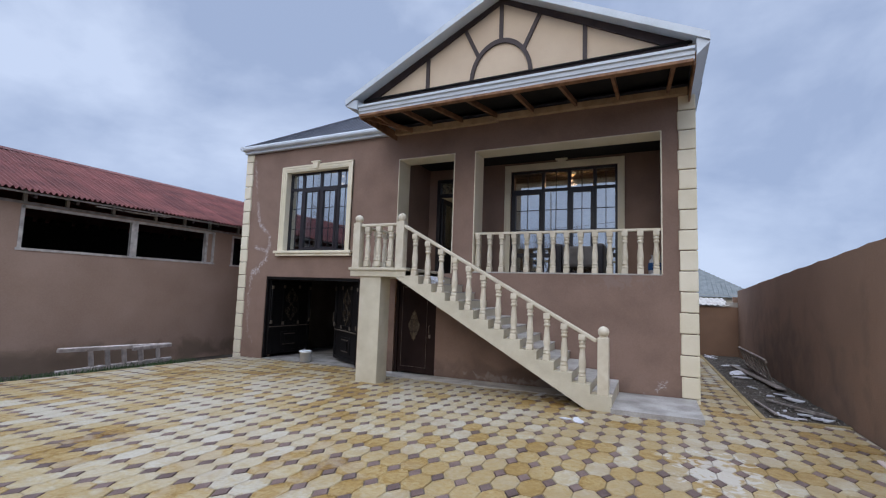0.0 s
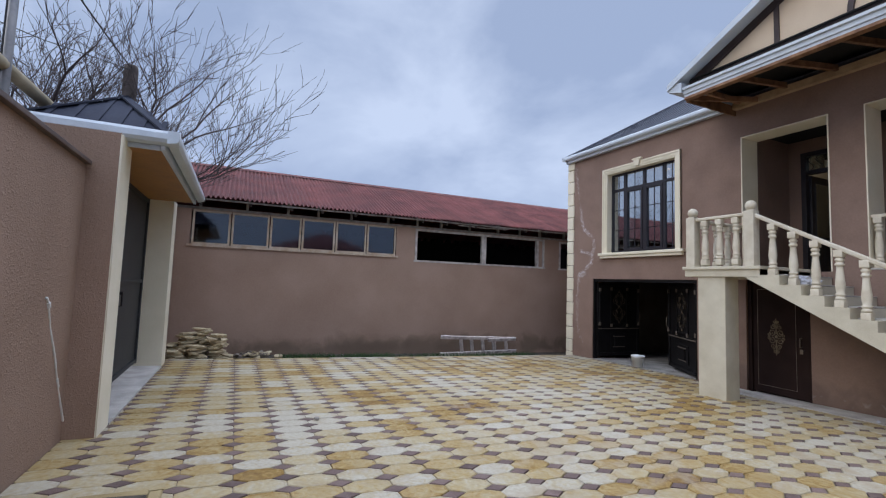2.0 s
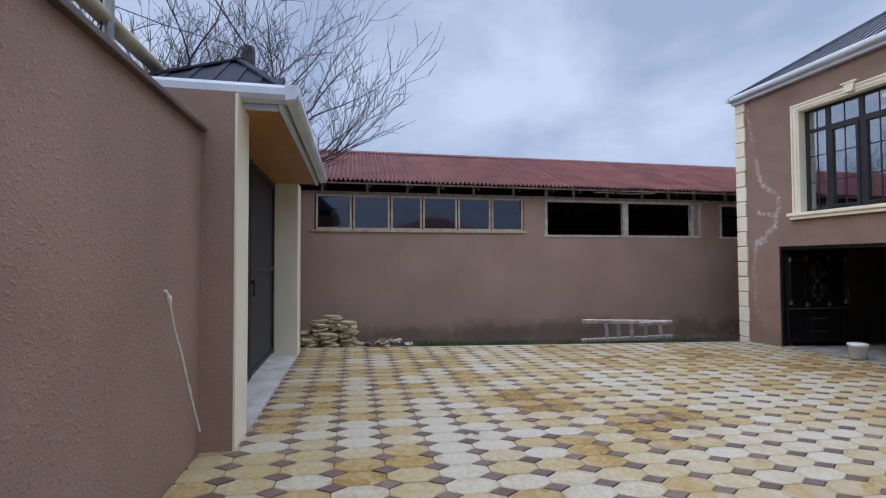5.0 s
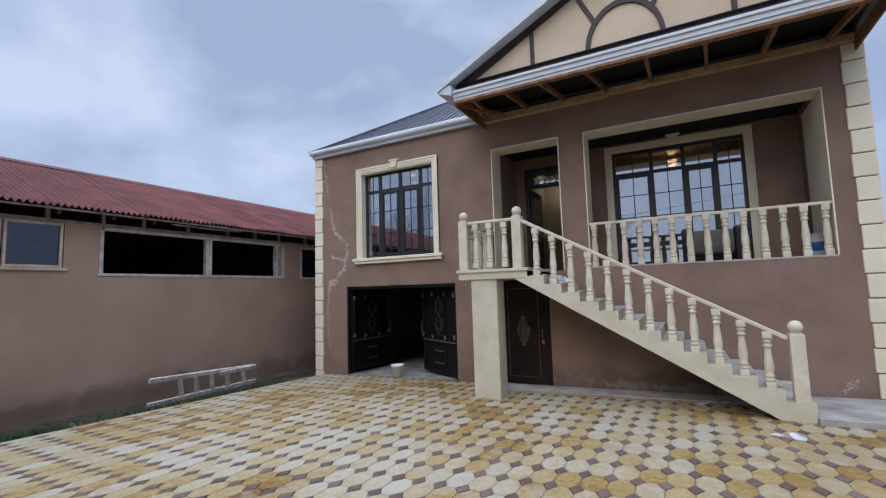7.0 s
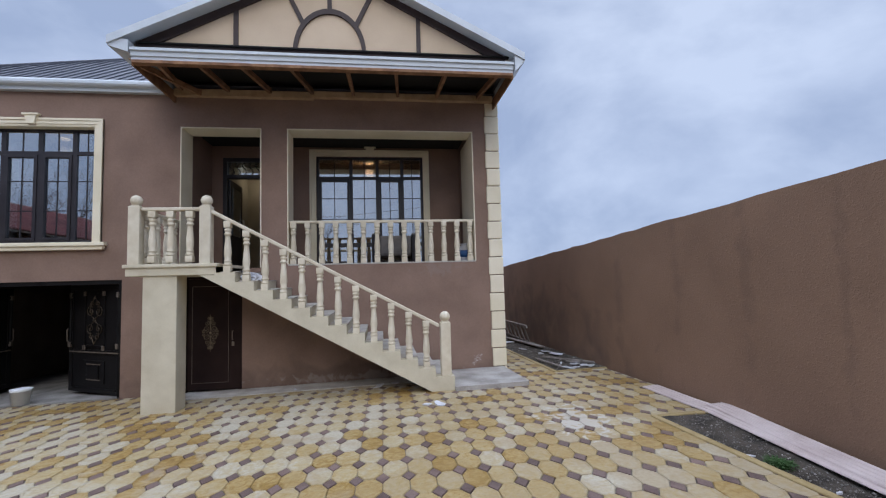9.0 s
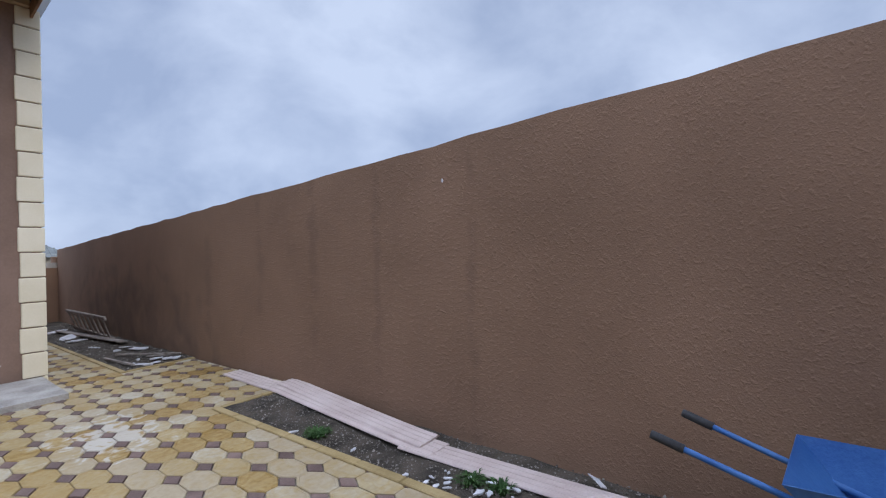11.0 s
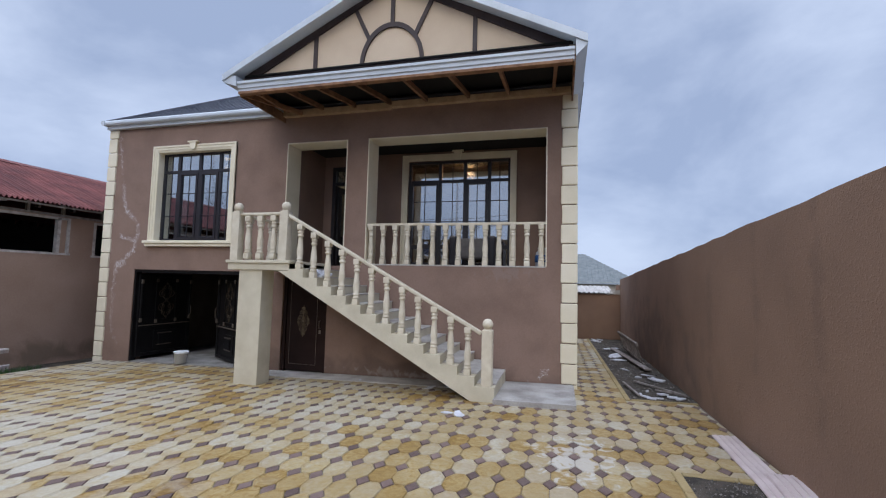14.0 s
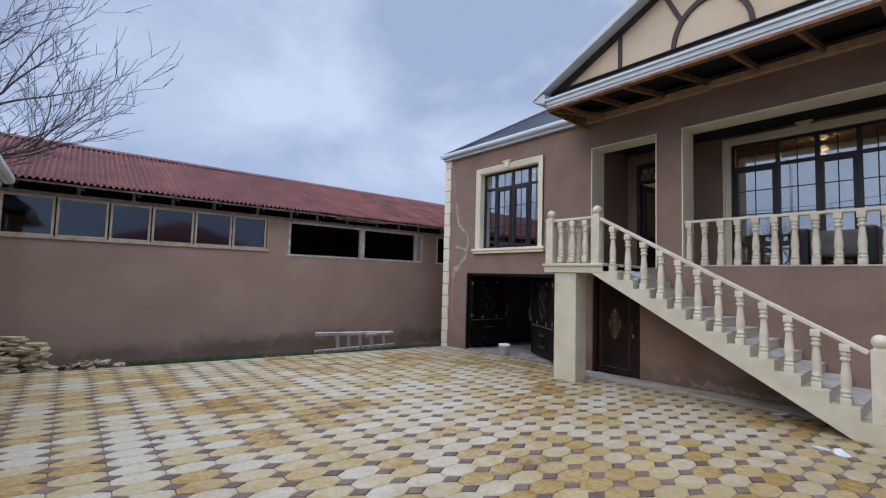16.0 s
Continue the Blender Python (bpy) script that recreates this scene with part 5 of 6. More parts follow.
kerb_run(-3.95, -1.73, -3.95, -0.835)

# ---- boards along the wall ----
boards = []


def board_bed(y):
    """Height over the paving's plane of what the boards lie on: paving, kerb, then the sunken soil."""
    if y > 5.0:
        return 0.010 + 0.016 * max(0.0, 1 - (y - 5.0) / 0.35)
    return 0.026 - 0.105 * min(1.0, (5.0 - y) / 2.3) ** 0.9


def panel_board(xn, yn, xf, yf, lift, tilt, width):
    """A long thin grooved panel from its near end to its far end, sagging over what it lies on."""
    prof = []
    for i in range(4):
        a, w = -width / 2 + width * i / 4, width / 4
        prof += [(a, 0.0), (a + w * 0.12, 0.010), (a + w * 0.80, 0.012), (a + w * 0.92, 0.003)]
    prof += [(width / 2, 0.0), (width / 2, -0.006), (-width / 2, -0.006)]
    bm = bmesh.new()
    rings, n = [], 16
    for k in range(n + 1):
        x, y = xn + (xf - xn) * k / n, yn + (yf - yn) * k / n
        z = gz(x, y) + board_bed(y) + lift
        rings.append([bm.verts.new((x + u, y, z + v + u * tilt)) for u, v in prof])
    m = len(prof)
    for a, b in zip(rings, rings[1:]):
        for k in range(m):
            bm.faces.new((a[k], a[(k + 1) % m], b[(k + 1) % m], b[k]))
    bm.faces.new(rings[0][::-1])
    bm.faces.new(rings[-1])
    return tagged(part("wall_panel", bm, BOARD), "pinkish-white grooved plastic panel lying along the wall", "panel", "panels by the wall")


panel_board(2.105, 2.34, 2.325, 6.44, 0.006, 0.03, 0.27)
panel_board(2.165, 2.50, 2.395, 5.14, 0.026, 0.05, 0.26)
panel_board(2.10, 0.62, 2.085, 2.70, 0.000, 0.03, 0.25)
bm = prism([(0, 0), (0.10, 0.02), (0.13, 0.09), (0.06, 0.06), (-0.02, 0.05)], "z", 0, 0.008)
ob = part("broken_panel", bm, PLASTER)
ob.matrix_basis = pose(2.22, 0.99, gz(2, 0.9) - 0.055, 25, 0, 40)
tagged(ob, "small broken piece of white panel on the boards", "panel")


# ---- ladders ----
def ladder(m, length, width, narrow, rungs, material, label, lean=0.0):
    """A wooden ladder lying on one rail; its own frame: along x, up z. The rails stand width apart at one end, narrow at the other."""
    t = thing("ladder", 0, 0, 0, label, "ladder", "ladders")
    part("rail", beam((-length / 2, 0, 0.04), (length / 2, 0, 0.05), 0.05, 0.105, bevel=0.012), material, t, local=True)
    part("rail", beam((-length / 2 - 0.06, 0, width), (length / 2 - 0.10, 0, narrow), 0.05, 0.10, bevel=0.012), material, t, local=True)
    for x in rungs:
        h = width + (narrow - width) * (x + length / 2) / length
        part("rung", beam((x + lean, 0.0, 0.05), (x - lean, 0.0, h), 0.105, 0.03, up=(0, 1, 0), bevel=0.005), material, t, local=True)
    t.matrix_basis = m
    return t


ladder(pose(-11.66, 6.26, gz(-11.66, 6.26) + 0.02, 18, 0, 91), 2.52, 0.57, 0.46, (-0.62, -0.27, 0.10, 0.50), LADDERWOOD, "old grey wooden ladder lying on its side by the shed", 0.07)
ladder(pose(-11.56, 7.02, gz(-11.56, 7.02) + 0.04, 15, 0, 91.5), 1.02, 0.43, 0.44, (-0.34, 0.10), LADDERWOOD, "short broken length of ladder leaning on a longer one", 0.06)
ladder(pose(2.40, 13.9, gz(2.40, 13.9) + 0.02, -20, 0, 91.0), 3.3, 0.58, 0.55, [-1.4 + 0.4 * k for k in range(8)], OLDWOOD, "weathered wooden ladder on its side against the boundary wall", 0.02)

# ---- loose boards and rubble in the passage ----
def plank(p, q, w, h, material, label):
    ob = part("plank", beam(p, q, w, h, bevel=0.004), material)
    return tagged(ob, label, "plank", "loose planks")


def on(x, y, dz):
    return (x, y, gz(x, y) + dz)


plank(on(2.02, 15.5, 0.06), on(2.31, 11.2, 0.07), 0.16, 0.03, OLDWOOD, "long grey plank lying along the passage soil")
plank(on(1.80, 9.8, 0.05), on(2.42, 8.5, 0.07), 0.035, 0.03, OLDWOOD, "thin broken lath lying on the passage soil")
plank(on(2.05, 9.05, 0.04), on(2.40, 8.62, 0.05), 0.03, 0.02, OLDWOOD, "thin broken lath lying on the passage soil")
plank(on(1.58, 9.6, 0.05), on(1.68, 8.4, 0.05), 0.04, 0.03, OLDWOOD, "thin broken lath lying on the passage soil")


def shard(x, y, s, thick, material, label, cat="rubble", lift=0.02):
    bm = bmesh.new()
    n = random.randint(7, 10)
    s *= 0.8
    o = [(s * random.uniform(0.3, 1.0) * math.cos(k * math.tau / n) * 1.5, s * random.uniform(0.25, 0.9) * math.sin(k * math.tau / n)) for k in range(n)]
    prism(o, "z", 0, thick, bm)
    ob = part("shard", bm, material)
    ob.matrix_basis = pose(x, y, gz(x, y) + lift + sunk(x, y), random.uniform(-9, 9), random.uniform(-9, 9), random.uniform(0, 360))
    return tagged(ob, label, cat, "plaster shards")


for x, y, s in ((1.96, 13.9, 0.34), (1.98, 15.7, 0.34), (1.90, 13.0, 0.26), (2.29, 10.2, 0.28), (2.2, 10.7, 0.18), (1.82, 11.4, 0.12), (1.95, 10.4, 0.14), (2.10, 8.72, 0.15),
                (2.22, 8.5, 0.12), (1.82, 8.38, 0.12), (2.3, 8.4, 0.10), (2.0, 8.36, 0.09), (1.72, 8.6, 0.07), (1.9, 8.95, 0.06), (1.72, 18.6, 0.22), (1.88, 18.8, 0.24), (1.78, 17.9, 0.18), (1.68, 18.3, 0.16)):
    shard(x, y, s, 0.02, PLASTER, "broken piece of white plasterboard on the soil")
for x, y, s in ((-1.0, 6.45, 0.13), (-1.18, 6.5, 0.10), (-1.9, 8.1, 0.16), (-1.6, 8.25, 0.12), (-3.4, 8.35, 0.06), (1.72, 3.0, 0.04), (1.6, 3.75, 0.06), (1.66, 2.3, 0.04), (1.75, 1.7, 0.05), (1.68, 1.5, 0.04)):
    shard(x, y, s, 0.012, PLASTER, "flattened scrap of white paper or plaster", "litter", 0.012 if x < 1.4 else 0.02)
tagged(part("brown_stone", lathe([(0.02, 0), (0.035, 0.01), (0.03, 0.03), (0.01, 0.035)], 7, at=(-5.55, 0.62, gz(-5.55, 0.62))), STONE), "small brown clod on the paving", "stone")

qd = random.Random(17)
for k in range(16):
    shard(qd.uniform(1.64, 1.92), qd.uniform(1.40, 2.15), qd.uniform(0.018, 0.045), 0.008, PLASTER, "small crumb of whitish plaster debris in the soil", "debris")

# grit
GRIT = mat("grit", (0.07, 0.062, 0.055), (0.24, 0.22, 0.20), 9, 60, 0.95, 0.2, 80, random=0.6, island=True)


def grit(n, x0, x1f, y0, y1, sizes, lift, seed):
    rp = random.Random(seed)
    vs, fs = [], []
    for i in range(n):
        y = rp.uniform(y0, y1)
        x = rp.uniform(x0, x1f(y))
        s = rp.choice(sizes) * rp.uniform(0.6, 1.3)
        k = len(vs)
        a = rp.uniform(0, 1.5)
        c, d = math.cos(a) * s, math.sin(a) * s
        f = rp.uniform(0.5, 1.0)
        zc = gz(x, y) + lift + sunk(x, y) + s * 0.2
        vs += [(x + c, y + d, zc), (x - d * f, y + c * f, zc + s * 0.1), (x - c, y - d, zc), (x + d * f, y - c * f, zc), (x + c * 0.2, y, zc + s * 0.6), (x, y, zc - s * 0.5)]
        fs += [(k + p, k + (p + 1) % 4, k + 4) for p in range(4)] + [(k + (p + 1) % 4, k + p, k + 5) for p in range(4)]
    me = bpy.data.meshes.new("grit")
    me.from_pydata(vs, [], fs)
    me.materials.append(GRIT)
    tagged(new("grit", me), "grit and small stones on the bare soil", "gravel", kind="stuff")


grit(7000, 1.52, lambda y: wx(y) - 0.01, -1.6, 4.95, (0.004, 0.005, 0.007, 0.009, 0.013), 0.002, 11)
grit(2500, 1.52, lambda y: wx(y) - 0.02, 8.3, 18, (0.007, 0.011, 0.02), 0.008, 12)
grit(700, -12.3, lambda y: -10.6, -1.5, 8.4, (0.01, 0.016, 0.026), -0.028, 13)


def tuft(x, y, r, n, label, h=0.085):
    bm = bmesh.new()
    q = random.Random(int(abs(x * 100 + y * 37)))
    for i in range(n):
        a, d = q.uniform(0, math.tau), q.uniform(0, r) * 0.7
        px, py = x + d * math.cos(a), y + d * math.sin(a)
        ln, le = q.uniform(0.5, 1.0) * h, q.uniform(0.3, 1.0) * h
        wv = Vector((-math.sin(a), math.cos(a), 0)) * 0.006
        b0 = Vector((px, py, gz(px, py) + sunk(px, py) - 0.02))
        mid = b0 + Vector((math.cos(a) * le * 0.5, math.sin(a) * le * 0.5, ln * 0.8))
        tip = b0 + Vector((math.cos(a) * le, math.sin(a) * le, ln * 0.8))
        v = [bm.verts.new(p) for p in (b0 - wv, b0 + wv, mid + wv, mid - wv, tip)]
        bm.faces.new(v[:4])
        bm.faces.new((v[3], v[2], v[4]))
    return tagged(part("grass_tuft", bm, GRASS), label, "grass", "grass tufts")


tuft(1.76, 3.56, 0.14, 260, "green weed tuft growing in the soil bed")
tuft(1.88, 1.86, 0.12, 130, "green weed tuft growing in the soil bed")
tuft(1.90, 1.62, 0.11, 100, "green weed tuft growing in the soil bed")
bm = bmesh.new()
q = random.Random(3)
for i in range(2600):
    y = q.choice((q.uniform(0.7, 1.9), q.uniform(2.1, 3.3), q.uniform(4.0, 7.6), q.uniform(0.6, 7.8)))
    x = -10.62 - abs(q.gauss(0, 0.25))
    h, a = q.uniform(0.04, 0.16), q.uniform(0, math.tau)
    b0 = Vector((x, y, gz(x, y) - 0.03))
    wv = Vector((math.cos(a), math.sin(a), 0)) * 0.006
    t = b0 + Vector((q.uniform(-0.05, 0.05), q.uniform(-0.05, 0.05), h))
    bm.faces.new([bm.verts.new(p) for p in (b0 - wv, b0 + wv, t)])
tagged(part("grass_strip", bm, GRASS), "sparse grass along the foot of the shed wall", "grass", kind="stuff")

# ---- stacked paving tiles ----
PX, PY = 0.236, 0.393


def octagon(w, l, cx, cy, thick, bevel):
    """An elongated octagonal paving tile, top at z = 0."""
    bm = bmesh.new()

    def ring(k, z):
        a, b, c, d = w / 2 - k, l / 2 - k, cx, cy
        return [bm.verts.new((x, y, z)) for x, y in ((-a, -b + d), (-a + c, -b), (a - c, -b), (a, -b + d), (a, b - d), (a - c, b), (-a + c, b), (-a, b - d))]
    r = [ring(0, -thick), ring(0, -bevel), ring(bevel, 0.0)]
    for p, q_ in zip(r, r[1:]):
        for i in range(8):
            bm.faces.new((p[i], p[(i + 1) % 8], q_[(i + 1) % 8], q_[i]))
    bm.faces.new(r[2])
    bm.faces.new(r[0][::-1])
    return bm


stack = thing("tile_stack", -11.0, -1.0, gz(-11.0, -1.0), "untidy stack of spare yellowish paving tiles by the shed wall", "tile stack")
q = random.Random(8)
first = None
for cx, cy, n in ((-11.0, -1.52, 9), (-10.95, -1.20, 16), (-11.15, -0.95, 19), (-10.9, -0.68, 15), (-10.75, -0.98, 8), (-11.3, -1.25, 14), (-10.85, -0.42, 2), (-10.78, -1.40, 5), (-11.25, -0.62, 12)):
    z = gz(cx, cy) - gz(-11.0, -1.0)
    for i in range(n):
        z += 0.034
        if first is None:
            first = part("tile", octagon(0.22, 0.36, 0.05, 0.09, 0.033, 0.004), STACK, stack, local=True)
            o = first
        else:
            o = again(first, 0, 0, 0)
        o.matrix_basis = pose(cx + 11.0 + q.uniform(-0.05, 0.05), cy + 1.0 + q.uniform(-0.06, 0.06), z, q.uniform(-5, 5), q.uniform(-5, 5), 90 + q.uniform(-60, 60))
rub = thing("tile_rubble", -11.0, 0.1, gz(-11.0, 0.1), "low heap of broken paving tiles beside the stack", "rubble heap")
bm = octagon(0.16, 0.20, 0.05, 0.06, 0.04, 0.008)
first = part("tile_piece", bm, STACK, rub, local=True)
second = part("tile_piece", octagon(0.10, 0.17, 0.03, 0.05, 0.04, 0.006), JOINT, rub, local=True)
for o, n in ((first, 9), (second, 13)):
    o.matrix_basis = pose(0.1, 0.0, 0.10, 14, 10, 30)
    for i in range(n):
        again(o, 0, 0, 0).matrix_basis = pose(q.uniform(-0.25, 0.3), q.uniform(-0.35, 0.55), q.uniform(0.03, 0.13), q.uniform(-30, 30), q.uniform(-30, 30), q.uniform(0, 360))

# ---- conduit on the street wall ----
pts = [(-4.72, -1.772, 1.40), (-4.74, -1.765, 1.40), (-4.78, -1.765, 1.36), (-4.90, -1.775, 1.14), (-5.05, -1.765, 0.88), (-5.22, -1.775, 0.60), (-5.40, -1.765, 0.28), (-5.50, -1.755, 0.10), (-5.53, -1.725, gz(-5.5, -1.725) - 0.01)]
t = thing("conduit", -5.2, -1.765, 0.0, "bent white plastic conduit leaning down the street wall", "pipe")
part("pipe", tube(pts, 0.0105, seg=8), PVC, t, smooth=True)
part("sleeve", tube([pts[2], (-4.80, -1.765, 1.32)], 0.019, seg=8), PVC, t)
part("sleeve", tube([(-5.19, -1.775, 0.65), (-5.24, -1.775, 0.57)], 0.018, seg=8), PVC, t)

# ---- wheelbarrow in the corner ----
wb = thing("wheelbarrow", 1.75, -0.6, gz(1.75, -0.6), "blue wheelbarrow with worn grey rubber grips", "wheelbarrow")
for a, b in (((1.71, 0.57, 0.69), (1.62, -0.95, 0.33)), ((2.07, 0.49, 0.71), (1.86, -0.98, 0.33))):
    a, b = Vector(a), Vector(b)
    d = (b - a).normalized()
    bar = part("handle", tube([a + d * 0.10, a + d * 0.3, b], 0.016, seg=8), BLUE, wb, smooth=True)
    part("grip", tube([a, a + d * 0.02, a + d * 0.16], 0.022, 0.024, 10), RUBBER, bar, "worn grey rubber grip", smooth=True)
bm = bmesh.new()
lo = [(1.58, -0.22), (1.96, -0.25), (1.86, -0.85), (1.62, -0.83)]
hi = [(1.47, 0.02), (2.06, -0.02), (2.00, -1.12), (1.50, -1.08)]
L = [bm.verts.new((x, y, gz(x, y) + 0.30)) for x, y in lo]
U = [bm.verts.new((x, y, gz(x, y) + 0.58)) for x, y in hi]
bm.faces.new(L)
for k in range(4):
    bm.faces.new((L[k], L[(k + 1) % 4], U[(k + 1) % 4], U[k]))
tray = part("tray", bm, BLUE, wb)
tray.modifiers.new("thick", "SOLIDIFY").thickness = 0.004
for x in (1.60, 1.96):
    part("leg", tube([(x, -0.10, 0.42), (x, -0.05, gz(x, -0.1) + 0.01), (x, -0.35, gz(x, -0.3) + 0.01), (x, -0.40, 0.34)], 0.014, seg=6), BLUE, wb)
ring = [(0, 0.13 * math.cos(a), 0.13 * math.sin(a)) for a in [math.tau * k / 20 for k in range(21)]]
wheel = part("wheel", tube([(1.74 + x, -1.16 + y, gz(1.74, -1.16) + 0.175 + z) for x, y, z in ring], 0.045, seg=8, caps=False), RUBBER, wb, "black pneumatic tyre", smooth=True)
bm = lathe([(0.10, -0.02), (0.10, 0.02), (0.03, 0.05), (0.0001, 0.05)], 14)
bm.transform(Matrix.Translation((1.74, -1.16, gz(1.74, -1.16) + 0.175)) @ Matrix.Rotation(math.pi / 2, 4, "Y"))
part("rim", bm, GALV, wheel)

# ---- beyond the walls ----
pp = thing("utility_post", -10.18, -2.45, gz(-10.18, -2.45), "weathered round wooden post behind the gate", "post")
part("post", tube([(0, 0, -0.2), (0.02, 0, 2.5), (0.0, 0, 5.55), (0, 0, 5.66)], 0.14, 0.11, 12), BARK, pp, local=True, smooth=True)
cb = thing("overhead_cable", -8.0, -2.45, 5.3, "thin black cable sagging from the post over the street", "cable")
part("wire", tube([(-9.95, -2.42, 5.5), (-8.8, -2.43, 5.36), (-7.25, -2.44, 5.2), (-4.0, -2.5, 5.25), (2.0, -2.6, 5.9)], 0.012, seg=5), CABLE, cb)
part("wire", tube([(-9.95, -2.42, 5.45), (-9.0, -3.4, 5.3), (-6.0, -6.5, 5.2), (0.0, -12.0, 6.2)], 0.008, seg=5), CABLE, cb)
gp = thing("gas_pipe", -2.0, -2.35, 3.4, "yellow-painted gas pipe running above the street wall", "pipe")
part("pipe", tube([(3.5, -2.35, 3.36), (-2, -2.35, 3.40), (-6.9, -2.35, 3.44)], 0.062, seg=12), PIPE, gp, smooth=True)
for x in (2.4, -3.3, -6.6):
    part("support", tube([(x, -2.35, gz(x, -2.35) - 0.1), (x, -2.35, 3.36)], 0.03, seg=8), GALV, gp)
st = thing("steel_pole", -5.12, -2.32, gz(-5.12, -2.32), "thin galvanised steel pole behind the street wall", "pole")
part("pole", tube([(0, 0, -0.2), (0, 0, 7.2)], 0.036, seg=10), GALV, st, local=True, smooth=True)
part("wire", tube([(0.05, -0.02, 0.1), (0.06, -0.02, 3.0), (0.055, -0.02, 7.0)], 0.008, seg=5), CABLE, st, local=True)


# ---- bare tree ----
def tree(x, y, seed, label, limbs, reach):
    t = thing("tree", x, y, gz(x, y), label, "tree", "bare trees")
    q = random.Random(seed)
    z0 = gz(x, y)
    twigs = bmesh.new()
    part("trunk", tube([(0, 0, -0.2), (0.05, 0.03, 0.8), (-0.02, 0.08, 1.7), (0.05, 0.1, 2.3)], 0.24, 0.17, 10), BARK, t, local=True, smooth=True)
    top = Vector((0.05, 0.1, 2.2))

    def grow(p, d, length, r, depth, bm):
        n = 4 if depth < 3 else 3
        pts = [p]
        dd = d.normalized()
        for i in range(n):
            wob = Vector((q.uniform(-1, 1), q.uniform(-1, 1), q.uniform(-0.6, 0.8))) * (0.16 + 0.05 * depth)
            dd = (dd + wob * 0.6 + Vector((0, 0, 0.02 if depth < 4 else -0.02))).normalized()
            pts.append(pts[-1] + dd * length / n)
        tube(pts, r, r * 0.55, 7 if depth < 2 else (5 if depth < 3 else 3), bm, caps=False)
        if depth >= 5:
            return
        kids = (4, 4, 3, 3, 2)[depth]
        for k in range(kids):
            i = q.randint(1, n) if k else n
            b0 = pts[i]
            side = Vector((q.uniform(-1, 1), q.uniform(-1, 1), q.uniform(-0.35, 0.75)))
            nd = (dd * (1.2 if k else 2.2) + side * 0.95).normalized()
            grow(b0, nd, length * q.uniform(0.5, 0.8), max(r * 0.55 * (0.8 if k else 1), 0.006), depth + 1, twigs)
    for lx, ly, lz, ln in limbs:
        bm = bmesh.new()
        grow(top, Vector((lx, ly, lz)), ln * reach, 0.065, 0, bm)
        part("limb", bm, BARK, t, local=True, smooth=True)
    ob = part("twig_crown", twigs, BARK_T, t, "dense leafless twigs", local=True, smooth=True)
    ob["kind"] = "stuff"
    return t


tree(-10.6, -4.6, 4, "large leafless tree behind the street gate", ((0.1, 0.9, 0.45, 2.6), (-0.4, 0.9, 0.6, 2.4), (0.3, 0.8, 0.75, 2.5), (0.9, 0.2, 0.9, 1.9), (0.6, -0.4, 1.0, 1.8), (-0.7, 0.2, 1.0, 1.8), (0.1, 0.35, 1.3, 2.1), (0.0, 1.0, 0.30, 2.5), (0.1, 1.0, 0.55, 2.5)), 0.91)
tree(-20.5, -10.5, 15, "tall leafless tree far down the street", ((0.1, 0.9, 0.9, 2.6), (-0.4, 0.6, 1.0, 2.6), (0.5, 0.5, 1.1, 2.6), (0.8, -0.2, 0.9, 2.2), (-0.7, 0.1, 1.0, 2.2)), 1.25)
tree(-6.8, -6.6, 9, "leafless tree further along the street", ((-0.7, 0.3, 0.9, 1.6), (0.7, 0.2, 1.0, 1.6), (0.1, -0.2, 1.3, 1.6)), 0.9)

# ---- neighbours beyond the back wall ----
fh = thing("neighbour_house", 1.0, 38, gz(1, 38), "neighbouring pale house with a grey corrugated hip roof", "house")
part("wall", box(-9, 5.6, 33.5, 44, -1.2, 2.0), INNER, fh)
bm = bmesh.new()
v = [bm.verts.new(p) for p in ((-9.5, 33.2, 1.85), (6.1, 33.2, 1.85), (6.1, 44.4, 1.85), (-9.5, 44.4, 1.85), (-5, 38.6, 4.3), (2.3, 38.6, 4.3))]
for f in ((0, 1, 5, 4), (1, 2, 5), (2, 3, 4, 5), (3, 0, 4), (3, 2, 1, 0)):
    bm.faces.new([v[i] for i in f])
part("roof", bm, SLATE, fh)
bm = bmesh.new()
for i in range(60):
    x = -9.3 + i * 0.26
    top_y = 33.2 + 5.4 * min(1, max(0.02, (x + 9.5) / 4.5), max(0.02, (6.1 - x) / 3.8))
    beam((x, 33.2, 1.87), (x, top_y, 1.87 + (top_y - 33.2) * 2.45 / 5.4), 0.06, 0.03, bm)
part("roof_rib", bm, SLATE, fh)
sh = thing("neighbour_shed", 0.5, 20.6, gz(0.5, 20.6), "low shed roof of pale corrugated sheets behind the back wall", "shed")
bm = bmesh.new()
a, b = [], []
for i in range(181):
    x = -6 + i * 0.047
    d = 0.02 * math.cos(i * math.tau / 4)
    a.append(bm.verts.new((x, 19.30, 1.47 + d)))
    b.append(bm.verts.new((x, 21.5, 1.74 + d)))
for i in range(180):
    bm.faces.new((a[i], a[i + 1], b[i + 1], b[i]))
o = part("roof_sheet", bm, CONC, sh)
o.modifiers.new("thick", "SOLIDIFY").thickness = 0.01
part("wall", box(-6, 2.5, 21.3, 21.5, -1, 1.7), CONC, sh)
blk = thing("block_pile", 2.75, 19.5, 1.42, "row of grey concrete blocks on the back wall", "blocks")
part("block", box(2.35, 2.80, 19.44, 19.6, 1.42, 1.60, 0.008), CONC, blk)
part("block", box(2.58, 2.95, 19.44, 19.6, 1.60, 1.80, 0.008), STUCCO, blk)
